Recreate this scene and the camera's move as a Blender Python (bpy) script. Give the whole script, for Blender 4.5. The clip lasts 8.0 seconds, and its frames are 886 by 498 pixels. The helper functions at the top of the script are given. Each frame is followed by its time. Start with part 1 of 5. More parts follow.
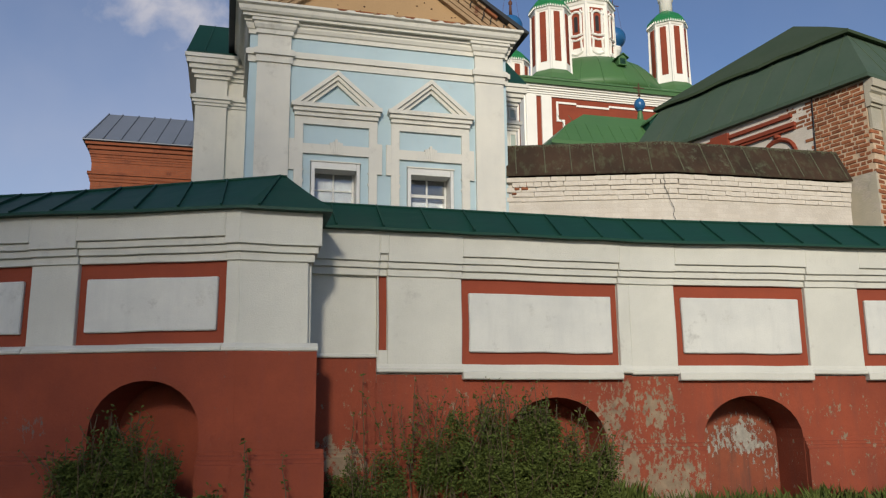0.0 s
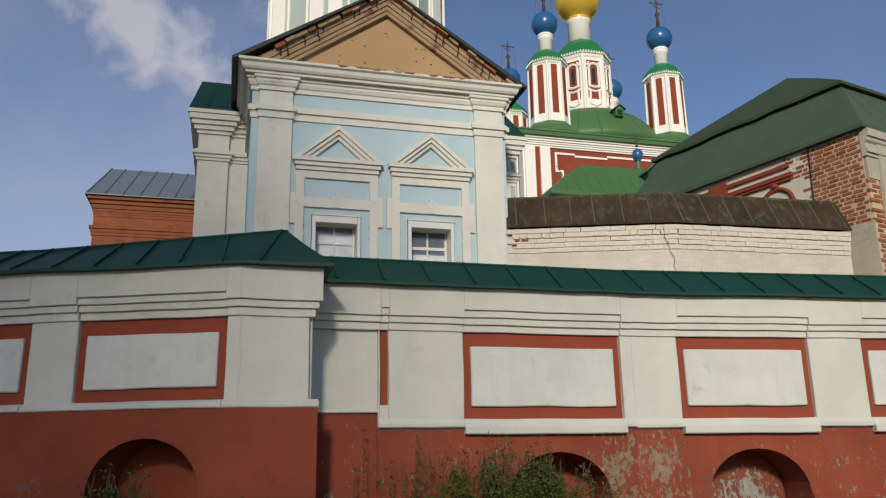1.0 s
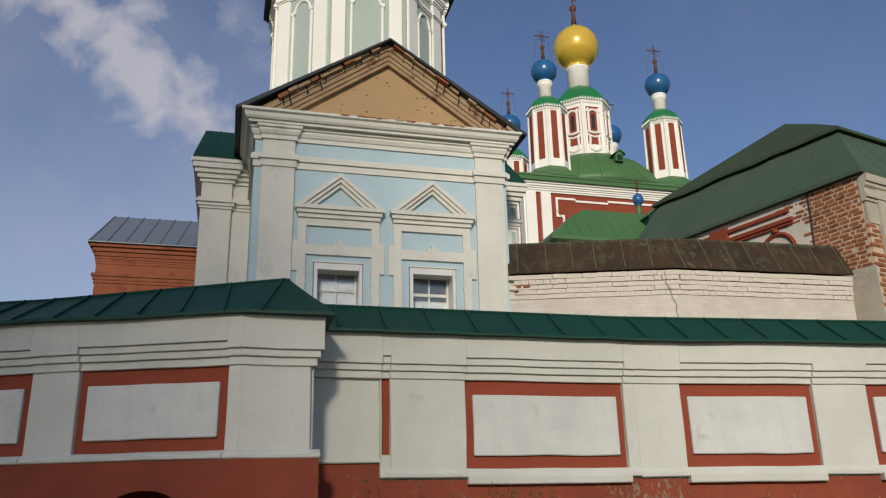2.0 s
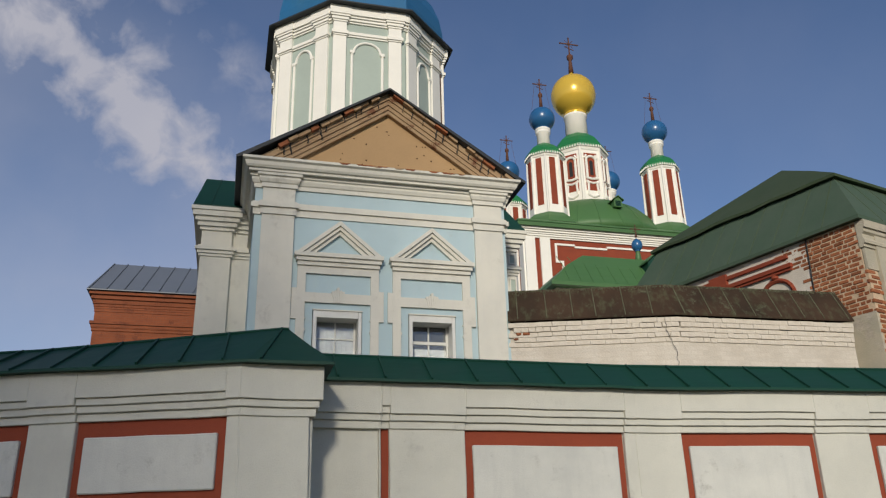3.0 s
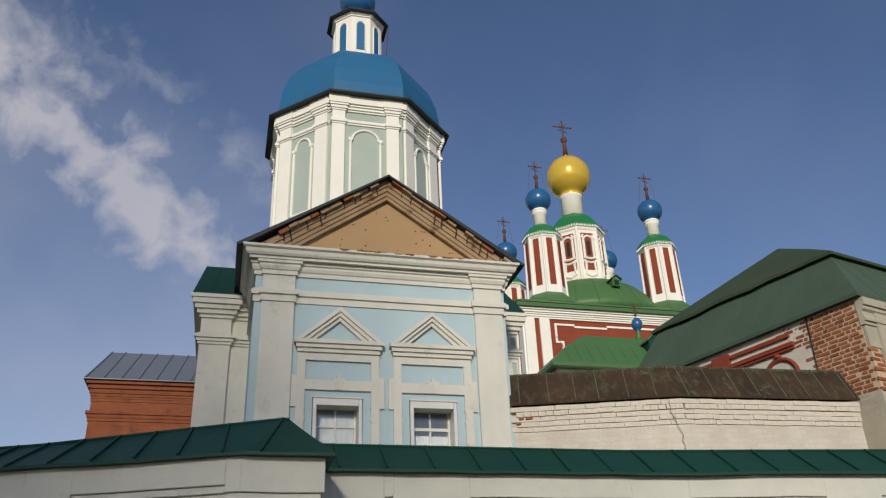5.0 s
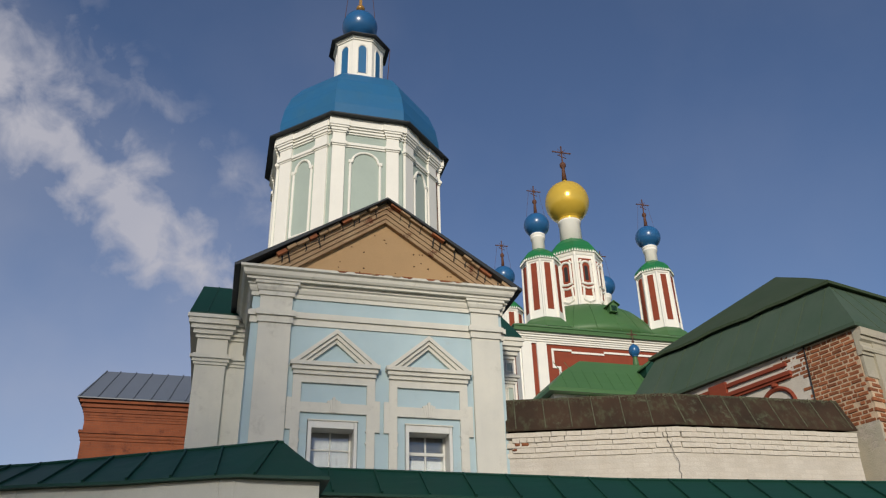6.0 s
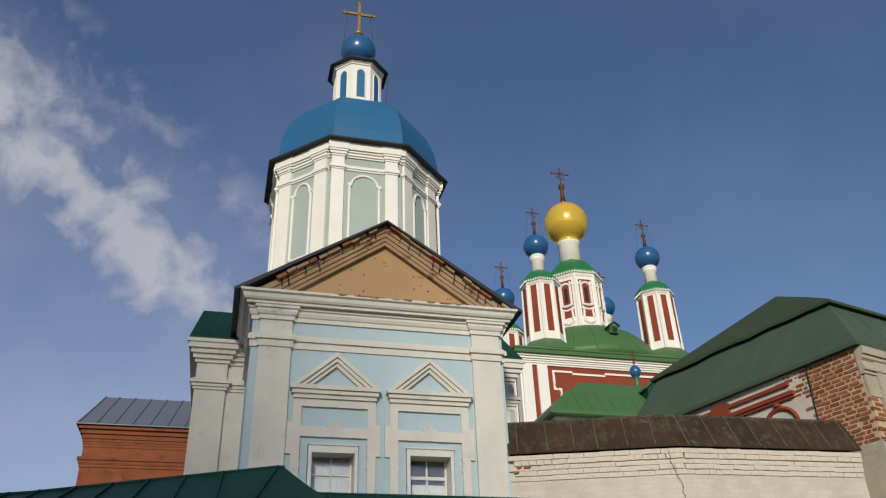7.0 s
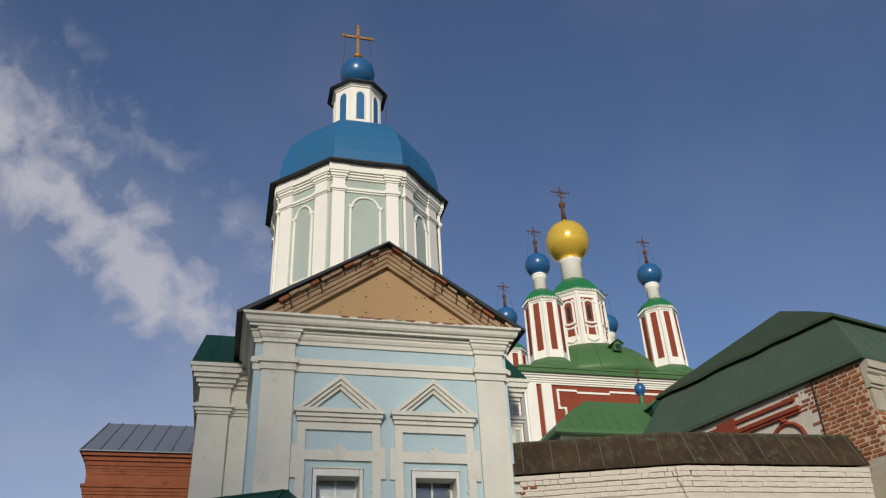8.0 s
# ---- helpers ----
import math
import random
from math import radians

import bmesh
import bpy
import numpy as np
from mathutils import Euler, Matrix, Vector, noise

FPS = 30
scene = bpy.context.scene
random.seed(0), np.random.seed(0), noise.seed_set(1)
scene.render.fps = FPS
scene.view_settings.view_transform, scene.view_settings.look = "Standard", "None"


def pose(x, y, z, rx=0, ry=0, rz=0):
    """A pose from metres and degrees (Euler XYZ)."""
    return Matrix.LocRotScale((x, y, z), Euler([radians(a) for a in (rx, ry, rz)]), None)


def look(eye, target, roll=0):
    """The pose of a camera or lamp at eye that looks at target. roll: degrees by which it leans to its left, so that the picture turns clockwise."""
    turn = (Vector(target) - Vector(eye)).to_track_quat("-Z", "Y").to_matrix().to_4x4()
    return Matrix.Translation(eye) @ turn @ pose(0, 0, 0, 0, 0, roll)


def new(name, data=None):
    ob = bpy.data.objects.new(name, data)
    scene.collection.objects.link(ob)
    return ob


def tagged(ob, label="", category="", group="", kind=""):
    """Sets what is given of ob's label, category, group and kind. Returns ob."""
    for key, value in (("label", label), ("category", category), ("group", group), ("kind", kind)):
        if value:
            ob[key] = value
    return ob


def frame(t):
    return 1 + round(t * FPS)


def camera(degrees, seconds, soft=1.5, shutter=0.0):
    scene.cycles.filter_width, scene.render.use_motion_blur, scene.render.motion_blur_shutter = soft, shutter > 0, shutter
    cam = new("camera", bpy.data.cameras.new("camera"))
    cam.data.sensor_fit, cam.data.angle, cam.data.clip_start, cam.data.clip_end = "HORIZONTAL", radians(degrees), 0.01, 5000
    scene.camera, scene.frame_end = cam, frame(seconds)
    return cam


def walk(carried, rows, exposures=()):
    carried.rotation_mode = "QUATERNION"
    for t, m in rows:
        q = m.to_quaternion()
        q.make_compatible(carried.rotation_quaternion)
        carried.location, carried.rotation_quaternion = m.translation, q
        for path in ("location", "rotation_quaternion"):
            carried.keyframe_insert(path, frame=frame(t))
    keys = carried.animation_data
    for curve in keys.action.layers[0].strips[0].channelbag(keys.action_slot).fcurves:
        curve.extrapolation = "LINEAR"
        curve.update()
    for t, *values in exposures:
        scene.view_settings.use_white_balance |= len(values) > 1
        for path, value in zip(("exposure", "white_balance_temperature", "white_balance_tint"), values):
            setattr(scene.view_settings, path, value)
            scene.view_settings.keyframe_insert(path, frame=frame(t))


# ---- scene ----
# camera: seconds, x, y, z, pitch, roll, yaw
cam = camera(57.0, 8.0, soft=1.25)
PATH = [
    (0.0, 0.000, 0.000, 1.650, 11.07, 0.46, -0.00),
    (0.5, -0.002, -0.012, 1.672, 13.08, 0.83, 0.10),
    (1.0, -0.005, -0.013, 1.689, 14.58, 0.88, 0.13),
    (1.5, -0.004, -0.026, 1.704, 16.13, 1.01, 0.24),
    (3.0, 0.002, -0.061, 1.750, 20.93, 1.26, 0.34),
    (3.5, -0.002, -0.065, 1.768, 22.61, 1.51, 0.37),
    (4.0, -0.007, -0.083, 1.786, 24.37, 2.10, 0.61),
    (4.5, -0.020, -0.100, 1.791, 25.65, 2.32, 0.70),
    (6.0, -0.024, -0.115, 1.807, 28.22, 1.41, 0.07),
    (6.5, -0.030, -0.111, 1.806, 29.02, 1.35, -0.01),
    (7.0, -0.031, -0.111, 1.807, 29.79, 1.86, 0.27),
    (7.5, -0.032, -0.117, 1.799, 30.51, 2.41, 0.64),
    (8.0, -0.037, -0.106, 1.806, 31.23, 2.61, 0.84),
]
EXPOSURE = -0.05
walk(cam, [(t, pose(x, y, z, 90 + p, r, w)) for t, x, y, z, p, r, w in PATH],
     exposures=[(0.0, EXPOSURE + 0.0), (1.5, EXPOSURE - 0.13), (4.0, EXPOSURE - 0.16), (8.0, EXPOSURE - 0.14)])

# ---- light ----
SUN_TO = Vector((-0.05, -0.93, 0.37)).normalized()
world = bpy.data.worlds.new("sky")
scene.world = world
world.use_nodes = True
wn, wl = world.node_tree.nodes, world.node_tree.links
wn.clear()
w_out = wn.new("ShaderNodeOutputWorld")
w_bg = wn.new("ShaderNodeBackground")
w_bg.inputs["Strength"].default_value = 0.110
w_sky = wn.new("ShaderNodeTexSky")
w_sky.sky_type = "NISHITA"
w_sky.sun_disc = False
w_sky.sun_elevation = math.asin(SUN_TO.z)
w_sky.sun_rotation = math.atan2(SUN_TO.x, SUN_TO.y)
w_co = wn.new("ShaderNodeTexCoord")


def wmath(op, a, b=None, c=None):
    n = wn.new("ShaderNodeMath")
    n.operation = op
    for i, v in enumerate((a, b, c)):
        if v is None:
            continue
        if isinstance(v, (int, float)):
            n.inputs[i].default_value = v
        else:
            wl.new(v, n.inputs[i])
    return n.outputs[0]


def wdot(v):
    n = wn.new("ShaderNodeVectorMath")
    n.operation = "DOT_PRODUCT"
    wl.new(w_co.outputs["Generated"], n.inputs[0])
    n.inputs[1].default_value = v
    return n.outputs["Value"]


w_sky.ozone_density = 3.0
w_sky.dust_density = 0.4
# a long streak of broken cloud in the north-west, and thin veils near the horizon there
CLOUD_OFF, THIN_OFF = -0.018, -0.125
CLOUD_A = Vector((-0.461, 0.694, 0.553)).normalized()
CLOUD_B = Vector((-0.280, 0.865, 0.417)).normalized()
cloud_n = CLOUD_A.cross(CLOUD_B).normalized()
w_n1 = wn.new("ShaderNodeTexNoise")
w_n1.inputs["Scale"].default_value = 19.0
w_n1.inputs["Detail"].default_value = 6.0
w_n1.inputs["Roughness"].default_value = 0.54
w_n1.inputs["Distortion"].default_value = 0.3
wl.new(w_co.outputs["Generated"], w_n1.inputs["Vector"])
w_n2 = wn.new("ShaderNodeTexNoise")
w_n2.inputs["Scale"].default_value = 4.0
w_n2.inputs["Detail"].default_value = 6.0
wl.new(w_co.outputs["Generated"], w_n2.inputs["Vector"])


def wclamp(v):
    return wmath("MINIMUM", wmath("MAXIMUM", v, 0.0), 1.0)


side = wdot(cloud_n)
main = wclamp(wmath("SUBTRACT", 1.0, wmath("MULTIPLY", wmath("ABSOLUTE", wmath("SUBTRACT", side, CLOUD_OFF)), 10.5)))
thin = wclamp(wmath("SUBTRACT", 1.0, wmath("MULTIPLY", wmath("ABSOLUTE", wmath("SUBTRACT", side, THIN_OFF)), 20.0)))
ahead = wclamp(wmath("MULTIPLY", wdot((0, 1, 0)), 3.0))
puffs = wclamp(wmath("MULTIPLY", wmath("SUBTRACT", wmath("ADD", w_n1.outputs["Fac"], wmath("MULTIPLY", main, 0.40)), 0.655), 3.9))
puffs = wmath("MULTIPLY", puffs, wclamp(wmath("MULTIPLY", main, 2.5)))
wisps = wmath("MULTIPLY", wclamp(wmath("MULTIPLY", wmath("SUBTRACT", w_n1.outputs["Fac"], 0.48), 3.2)), thin)
low = wclamp(wmath("MULTIPLY", wmath("SUBTRACT", wdot((-0.75, 0.3, -0.9)), -0.12), 2.6))
veil = wmath("MULTIPLY", wclamp(wmath("ADD", wmath("MULTIPLY", w_n2.outputs["Fac"], 0.70), 0.0)), low)
haze = wmath("MULTIPLY", wclamp(wmath("SUBTRACT", w_n2.outputs["Fac"], 0.45)), 0.2)
cover = wclamp(wmath("ADD", wmath("MULTIPLY", wmath("ADD", wmath("MULTIPLY", puffs, 0.66), wmath("MULTIPLY", wisps, 0.55)), ahead), wmath("ADD", veil, haze)))
w_tint = wn.new("ShaderNodeMixRGB")
w_tint.blend_type = "MULTIPLY"
w_tint.inputs[0].default_value = 1.0
wl.new(w_sky.outputs[0], w_tint.inputs[1])
w_tint.inputs[2].default_value = (0.95, 0.90, 0.98, 1)
w_mix = wn.new("ShaderNodeMixRGB")
wl.new(cover, w_mix.inputs[0])
wl.new(w_tint.outputs[0], w_mix.inputs[1])
w_mix.inputs[2].default_value = (5.2, 5.1, 5.6, 1)
wl.new(w_mix.outputs[0], w_bg.inputs["Color"])
wl.new(w_bg.outputs[0], w_out.inputs["Surface"])

sun_data = bpy.data.lights.new("sun", "SUN")
sun_data.energy = 3.5
sun_data.angle = radians(6.0)
sun_data.color = (1.0, 0.91, 0.755)
sun = new("sun", sun_data)
sun.matrix_world = look(SUN_TO * 60, (0, 0, 0))


# ---- materials ----
def surface(name, base, second=None, rough=0.85, scale=1.5, amount=0.5, grain=40.0, grain_amt=0.15, bump=0.15,
            metal=0.0, stain=None, stain_scale=1.2, stain_cut=0.6, stain_soft=0.08, spec=0.3, random_amt=0.0, streak=1.0, drips=None, drip_amt=0.0, patches=(), courses=None, fine_flakes=False):
    """A painted or bare surface: two colours mixed by large noise, fine grain, worn patches with a shape of their own, and bump."""
    m = bpy.data.materials.new(name)
    m.use_nodes = True
    n, l = m.node_tree.nodes, m.node_tree.links
    b = n["Principled BSDF"]
    b.inputs["Roughness"].default_value = rough
    b.inputs["Metallic"].default_value = metal
    b.inputs["Specular IOR Level"].default_value = spec
    co = n.new("ShaderNodeTexCoord")
    mp = n.new("ShaderNodeMapping")
    mp.inputs["Scale"].default_value = (1, 1, streak)
    l.new(co.outputs["Object"], mp.inputs["Vector"])

    def nz(sc, det=5.0, ro=0.6, vec=None):
        t = n.new("ShaderNodeTexNoise")
        t.inputs["Scale"].default_value = sc
        t.inputs["Detail"].default_value = det
        t.inputs["Roughness"].default_value = ro
        l.new(vec or mp.outputs[0], t.inputs["Vector"])
        return t.outputs["Fac"]

    def ramp(fac, lo, hi):
        r = n.new("ShaderNodeMapRange")
        r.inputs["From Min"].default_value = lo
        r.inputs["From Max"].default_value = hi
        l.new(fac, r.inputs["Value"])
        return r.outputs[0]

    def mul(a, k):
        t = n.new("ShaderNodeMath")
        t.operation = "MULTIPLY"
        l.new(a, t.inputs[0])
        if isinstance(k, (int, float)):
            t.inputs[1].default_value = k
        else:
            l.new(k, t.inputs[1])
        return t.outputs[0]

    def mix(fac, a, c):
        t = n.new("ShaderNodeMixRGB")
        if isinstance(fac, (int, float)):
            t.inputs[0].default_value = fac
        else:
            l.new(fac, t.inputs[0])
        for i, v in ((1, a), (2, c)):
            if isinstance(v, tuple):
                t.inputs[i].default_value = (*v[:3], 1)
            else:
                l.new(v, t.inputs[i])
        return t.outputs[0]

    second = second or tuple(c * 0.8 for c in base)
    big = ramp(nz(scale), 0.35, 0.7)
    col = mix(mul(big, amount), base, second)
    fine = nz(grain, 3.0)
    dark = tuple(c * 0.55 for c in base)
    col = mix(mul(ramp(fine, 0.45, 0.8), grain_amt), col, dark)
    if drips:
        mp2 = n.new("ShaderNodeMapping")
        mp2.inputs["Scale"].default_value = (1, 1, 0.12)
        l.new(co.outputs["Object"], mp2.inputs["Vector"])
        col = mix(mul(ramp(nz(7.0, 5.0, 0.65, mp2.outputs[0]), 0.5, 0.75), drip_amt), col, drips)
    height = fine
    if courses:
        sp = n.new("ShaderNodeSeparateXYZ")
        l.new(co.outputs["Object"], sp.inputs[0])
        sm = n.new("ShaderNodeMath")
        l.new(sp.outputs[0], sm.inputs[0])
        l.new(sp.outputs[1], sm.inputs[1])
        cb = n.new("ShaderNodeCombineXYZ")
        l.new(sm.outputs[0], cb.inputs[0])
        l.new(sp.outputs[2], cb.inputs[1])
        bt = n.new("ShaderNodeTexBrick")
        bt.inputs["Scale"].default_value = 1.0
        bt.inputs["Brick Width"].default_value = 0.27
        bt.inputs["Row Height"].default_value = 0.085
        bt.inputs["Mortar Size"].default_value = 0.010
        bt.inputs["Mortar Smooth"].default_value = 0.3
        bt.inputs["Color1"].default_value = (0.3, 0.3, 0.3, 1)
        bt.inputs["Color2"].default_value = (0.9, 0.9, 0.9, 1)
        l.new(cb.outputs[0], bt.inputs["Vector"])
        col = mix(mul(bt.outputs["Color"], 0.28), col, tuple(c * 0.5 for c in second))
        col = mix(mul(bt.outputs["Fac"], 0.55), col, courses)
    if stain:

        wear = nz(stain_scale, 12.0, 0.72)
        if fine_flakes:
            # broad loss, edged and broken up by small tall flakes
            mp3 = n.new("ShaderNodeMapping")
            mp3.inputs["Scale"].default_value = (1, 1, 0.55)
            l.new(co.outputs["Object"], mp3.inputs["Vector"])
            av = n.new("ShaderNodeMath")
            av.operation = "MULTIPLY_ADD"
            l.new(nz(17.0, 6.0, 0.7, mp3.outputs[0]), av.inputs[0])
            av.inputs[1].default_value = 0.62
            l.new(mul(wear, 0.42), av.inputs[2])
            wear = av.outputs[0]
        for px_, pz_, rad, gain in patches:
            ds = n.new("ShaderNodeVectorMath")
            ds.operation = "DISTANCE"
            l.new(co.outputs["Object"], ds.inputs[0])
            ds.inputs[1].default_value = (px_, 0.0, pz_)
            near = n.new("ShaderNodeMapRange")
            near.inputs["From Min"].default_value = rad
            near.inputs["From Max"].default_value = rad * 0.3
            near.inputs["To Max"].default_value = gain
            l.new(ds.outputs["Value"], near.inputs["Value"])
            am = n.new("ShaderNodeMath")
            l.new(wear, am.inputs[0])
            l.new(near.outputs[0], am.inputs[1])
            wear = am.outputs[0]
        edge = ramp(wear, stain_cut, stain_cut + stain_soft)
        col = mix(edge, col, mix(ramp(nz(stain_scale * 2.3), 0.35, 0.7), stain, tuple(c * 0.62 for c in stain)))
        hm = n.new("ShaderNodeMath")
        hm.operation = "MULTIPLY_ADD"
        l.new(edge, hm.inputs[0])
        hm.inputs[1].default_value = -1.2
        l.new(fine, hm.inputs[2])
        height = hm.outputs[0]
    if random_amt:
        oi = n.new("ShaderNodeObjectInfo")
        gi = n.new("ShaderNodeNewGeometry")
        ad = n.new("ShaderNodeMath")
        ad.operation = "ADD"
        l.new(oi.outputs["Random"], ad.inputs[0])
        l.new(gi.outputs["Random Per Island"], ad.inputs[1])
        fr = n.new("ShaderNodeMath")
        fr.operation = "FRACT"
        l.new(ad.outputs[0], fr.inputs[0])
        col = mix(mul(fr.outputs[0], random_amt), col, tuple(c * 0.4 for c in (second or base)))
    l.new(col, b.inputs["Base Color"])
    if bump:
        bp = n.new("ShaderNodeBump")
        bp.inputs["Strength"].default_value = bump
        bp.inputs["Distance"].default_value = 0.02
        l.new(height, bp.inputs["Height"])
        l.new(bp.outputs[0], b.inputs["Normal"])
    return m


M_WHITE = surface("limewash", (0.585, 0.583, 0.522), (0.46, 0.463, 0.42), scale=1.3, amount=0.6, grain=60, grain_amt=0.12, bump=0.2, drips=(0.45, 0.45, 0.43), drip_amt=0.16, stain=(0.50, 0.49, 0.45), stain_scale=2.2, stain_cut=0.58, stain_soft=0.2)
RED, RED2 = (0.265, 0.058, 0.027), (0.16, 0.037, 0.021)
M_RED = surface("red_ochre_paint", RED, RED2, scale=0.9, amount=0.8, grain=50, grain_amt=0.2, bump=0.25,
                stain=(0.16, 0.12, 0.10), stain_scale=2.4, stain_cut=0.635, stain_soft=0.05, drips=(0.20, 0.05, 0.035), drip_amt=0.35, fine_flakes=True,
                patches=((-2.55, 1.55, 0.35, 0.10), (-2.2, 1.48, 0.3, 0.10), (-1.75, 1.45, 0.2, 0.07), (-0.25, 1.27, 0.22, 0.06), (-0.9, 1.9, 0.3, 0.02)))
FLAKES = dict(scale=0.9, amount=0.8, bump=0.35, grain_amt=0.2, stain=(0.26, 0.195, 0.13), stain_scale=3.4, stain_cut=0.60, stain_soft=0.035, drips=(0.14, 0.05, 0.036), drip_amt=0.5, fine_flakes=True)
M_RED_R1 = surface("red_ochre_flaking", RED, RED2, patches=((3.75, 1.86, 0.5, 0.06), (3.75, 1.42, 0.5, 0.075), (3.9, 0.62, 0.75, 0.14), (1.5, 1.95, 0.5, 0.02), (0.1, 1.1, 0.35, 0.13), (0.35, 1.0, 0.3, 0.12)), **FLAKES)
M_RED_R2 = surface("red_ochre_peeling", RED, RED2, patches=((0.25, 1.86, 0.55, 0.06), (0.3, 1.42, 0.5, 0.075), (0.45, 0.62, 0.75, 0.14), (2.9, 1.2, 0.2, 0.06), (3.3, 1.2, 0.2, 0.07), (3.6, 1.2, 0.2, 0.07), (4.1, 1.2, 0.2, 0.05)), **FLAKES)
M_PEEL = surface("peeling_niche_plaster", (0.24, 0.07, 0.035), RED2, scale=1.5, amount=0.9, bump=0.6, grain_amt=0.3, stain=(0.34, 0.32, 0.28), stain_scale=5.0, stain_cut=0.60, stain_soft=0.03, drips=(0.05, 0.045, 0.04), drip_amt=0.75, fine_flakes=True,
                 patches=((1.75, 1.30, 0.36, 0.095), (2.0, 1.2, 0.36, 0.09), (1.35, 1.16, 0.32, 0.09), (1.15, 0.7, 0.3, 0.05), (2.2, 0.85, 0.35, 0.06)))
M_PANEL = surface("grey_limewash", (0.60, 0.605, 0.565), (0.49, 0.50, 0.48), scale=1.8, amount=0.8, grain=60, grain_amt=0.1, bump=0.2, drips=(0.43, 0.44, 0.43), drip_amt=0.3, stain=(0.47, 0.47, 0.44), stain_scale=2.6, stain_cut=0.57, stain_soft=0.15)
M_RED_TRIM = surface("red_ochre_trim", (0.265, 0.056, 0.027), (0.20, 0.044, 0.024), scale=1.5, amount=0.6, grain=50, bump=0.15)
M_GREEN = surface("green_roof_sheet", (0.010, 0.054, 0.036), (0.012, 0.045, 0.034), rough=0.5, scale=2.0, amount=0.6, grain_amt=0.08, bump=0.05, spec=0.22)
M_GREEN_DULL = surface("faded_green_sheet", (0.050, 0.075, 0.040), (0.064, 0.088, 0.05), rough=0.75, scale=1.0, amount=0.8, bump=0.1, spec=0.12, drips=(0.07, 0.085, 0.06), drip_amt=0.5)
M_GREEN_STEEP = surface("weathered_green_sheet", (0.066, 0.105, 0.070), (0.085, 0.12, 0.085), rough=0.6, scale=1.0, amount=0.8, bump=0.1, spec=0.15, drips=(0.06, 0.085, 0.065), drip_amt=0.5)
M_GREEN_BRIGHT = surface("bright_green_sheet", (0.07, 0.165, 0.055), (0.055, 0.135, 0.05), rough=0.5, scale=0.3, amount=0.6, bump=0.04, spec=0.4)
M_GREEN_CAP = surface("emerald_sheet", (0.02, 0.19, 0.06), (0.02, 0.15, 0.05), rough=0.4, scale=0.5, bump=0.03, spec=0.4)
M_BLUE = surface("pale_blue_stucco", (0.46, 0.59, 0.63), (0.38, 0.50, 0.55), scale=0.8, amount=0.6, bump=0.12, grain=70, grain_amt=0.08, drips=(0.5, 0.56, 0.57), drip_amt=0.2, stain=(0.50, 0.58, 0.58), stain_scale=1.6, stain_cut=0.57, stain_soft=0.18)
M_PALE = surface("pale_stucco", (0.70, 0.68, 0.60), (0.58, 0.575, 0.525), scale=1.1, amount=0.7, bump=0.12, grain=70, grain_amt=0.08, drips=(0.50, 0.495, 0.455), drip_amt=0.18, stain=(0.64, 0.62, 0.55), stain_scale=1.7, stain_cut=0.55, stain_soft=0.15)
M_DRUMWHITE = surface("white_stucco", (0.86, 0.84, 0.77), (0.76, 0.75, 0.69), scale=0.8, amount=0.5, bump=0.08)
M_SAGE = surface("sage_stucco", (0.40, 0.47, 0.42), (0.34, 0.40, 0.36), scale=0.8, amount=0.6, bump=0.08)
M_TAN = surface("tan_plaster", (0.46, 0.30, 0.155), (0.38, 0.25, 0.13), scale=0.9, amount=0.5, bump=0.12, stain=(0.16, 0.085, 0.05), stain_scale=5.0, stain_cut=0.69, stain_soft=0.02)
M_HOLE = surface("bare_hole", (0.10, 0.05, 0.028), (0.05, 0.03, 0.02), rough=0.95, scale=9, bump=0.3)
M_TANCORN = surface("bare_gable_moulding", (0.40, 0.28, 0.165), (0.30, 0.19, 0.11), scale=2.5, amount=0.8, bump=0.5, stain=(0.20, 0.09, 0.05), stain_scale=2.2, stain_cut=0.58, stain_soft=0.05)
M_DARKSHEET = surface("dark_sheet_edge", (0.03, 0.036, 0.042), rough=0.5, bump=0.05)
M_SILVER = surface("grey_roof_sheet", (0.13, 0.15, 0.19), (0.10, 0.12, 0.15), rough=0.45, scale=0.6, bump=0.03, spec=0.5)
M_BLUEDOME = surface("blue_dome_sheet", (0.022, 0.135, 0.30), (0.03, 0.13, 0.25), rough=0.42, scale=0.9, amount=0.8, bump=0.06, spec=0.4, stain=(0.05, 0.175, 0.31), stain_scale=0.8, stain_cut=0.53, stain_soft=0.2, grain=6, grain_amt=0.12)
M_BLUEBALL = surface("glossy_blue_sheet", (0.022, 0.115, 0.28), (0.02, 0.10, 0.24), rough=0.27, scale=0.5, bump=0.0, spec=0.5, grain_amt=0.03)
M_GOLD = surface("gilded_sheet", (0.78, 0.52, 0.07), (0.66, 0.44, 0.06), rough=0.2, metal=0.25, scale=0.5, bump=0.0, grain_amt=0.02, spec=0.5)
M_BRASS = surface("dull_gilt_iron", (0.40, 0.22, 0.06), (0.25, 0.13, 0.05), rough=0.4, metal=0.4, scale=3, bump=0.05)
M_IRON = surface("rusty_iron", (0.12, 0.05, 0.03), (0.06, 0.03, 0.025), rough=0.7, scale=4, bump=0.1)
M_BRICK = surface("red_brick", (0.40, 0.15, 0.065), (0.26, 0.09, 0.045), rough=0.9, scale=6, amount=0.8, bump=0.4, random_amt=0.6)
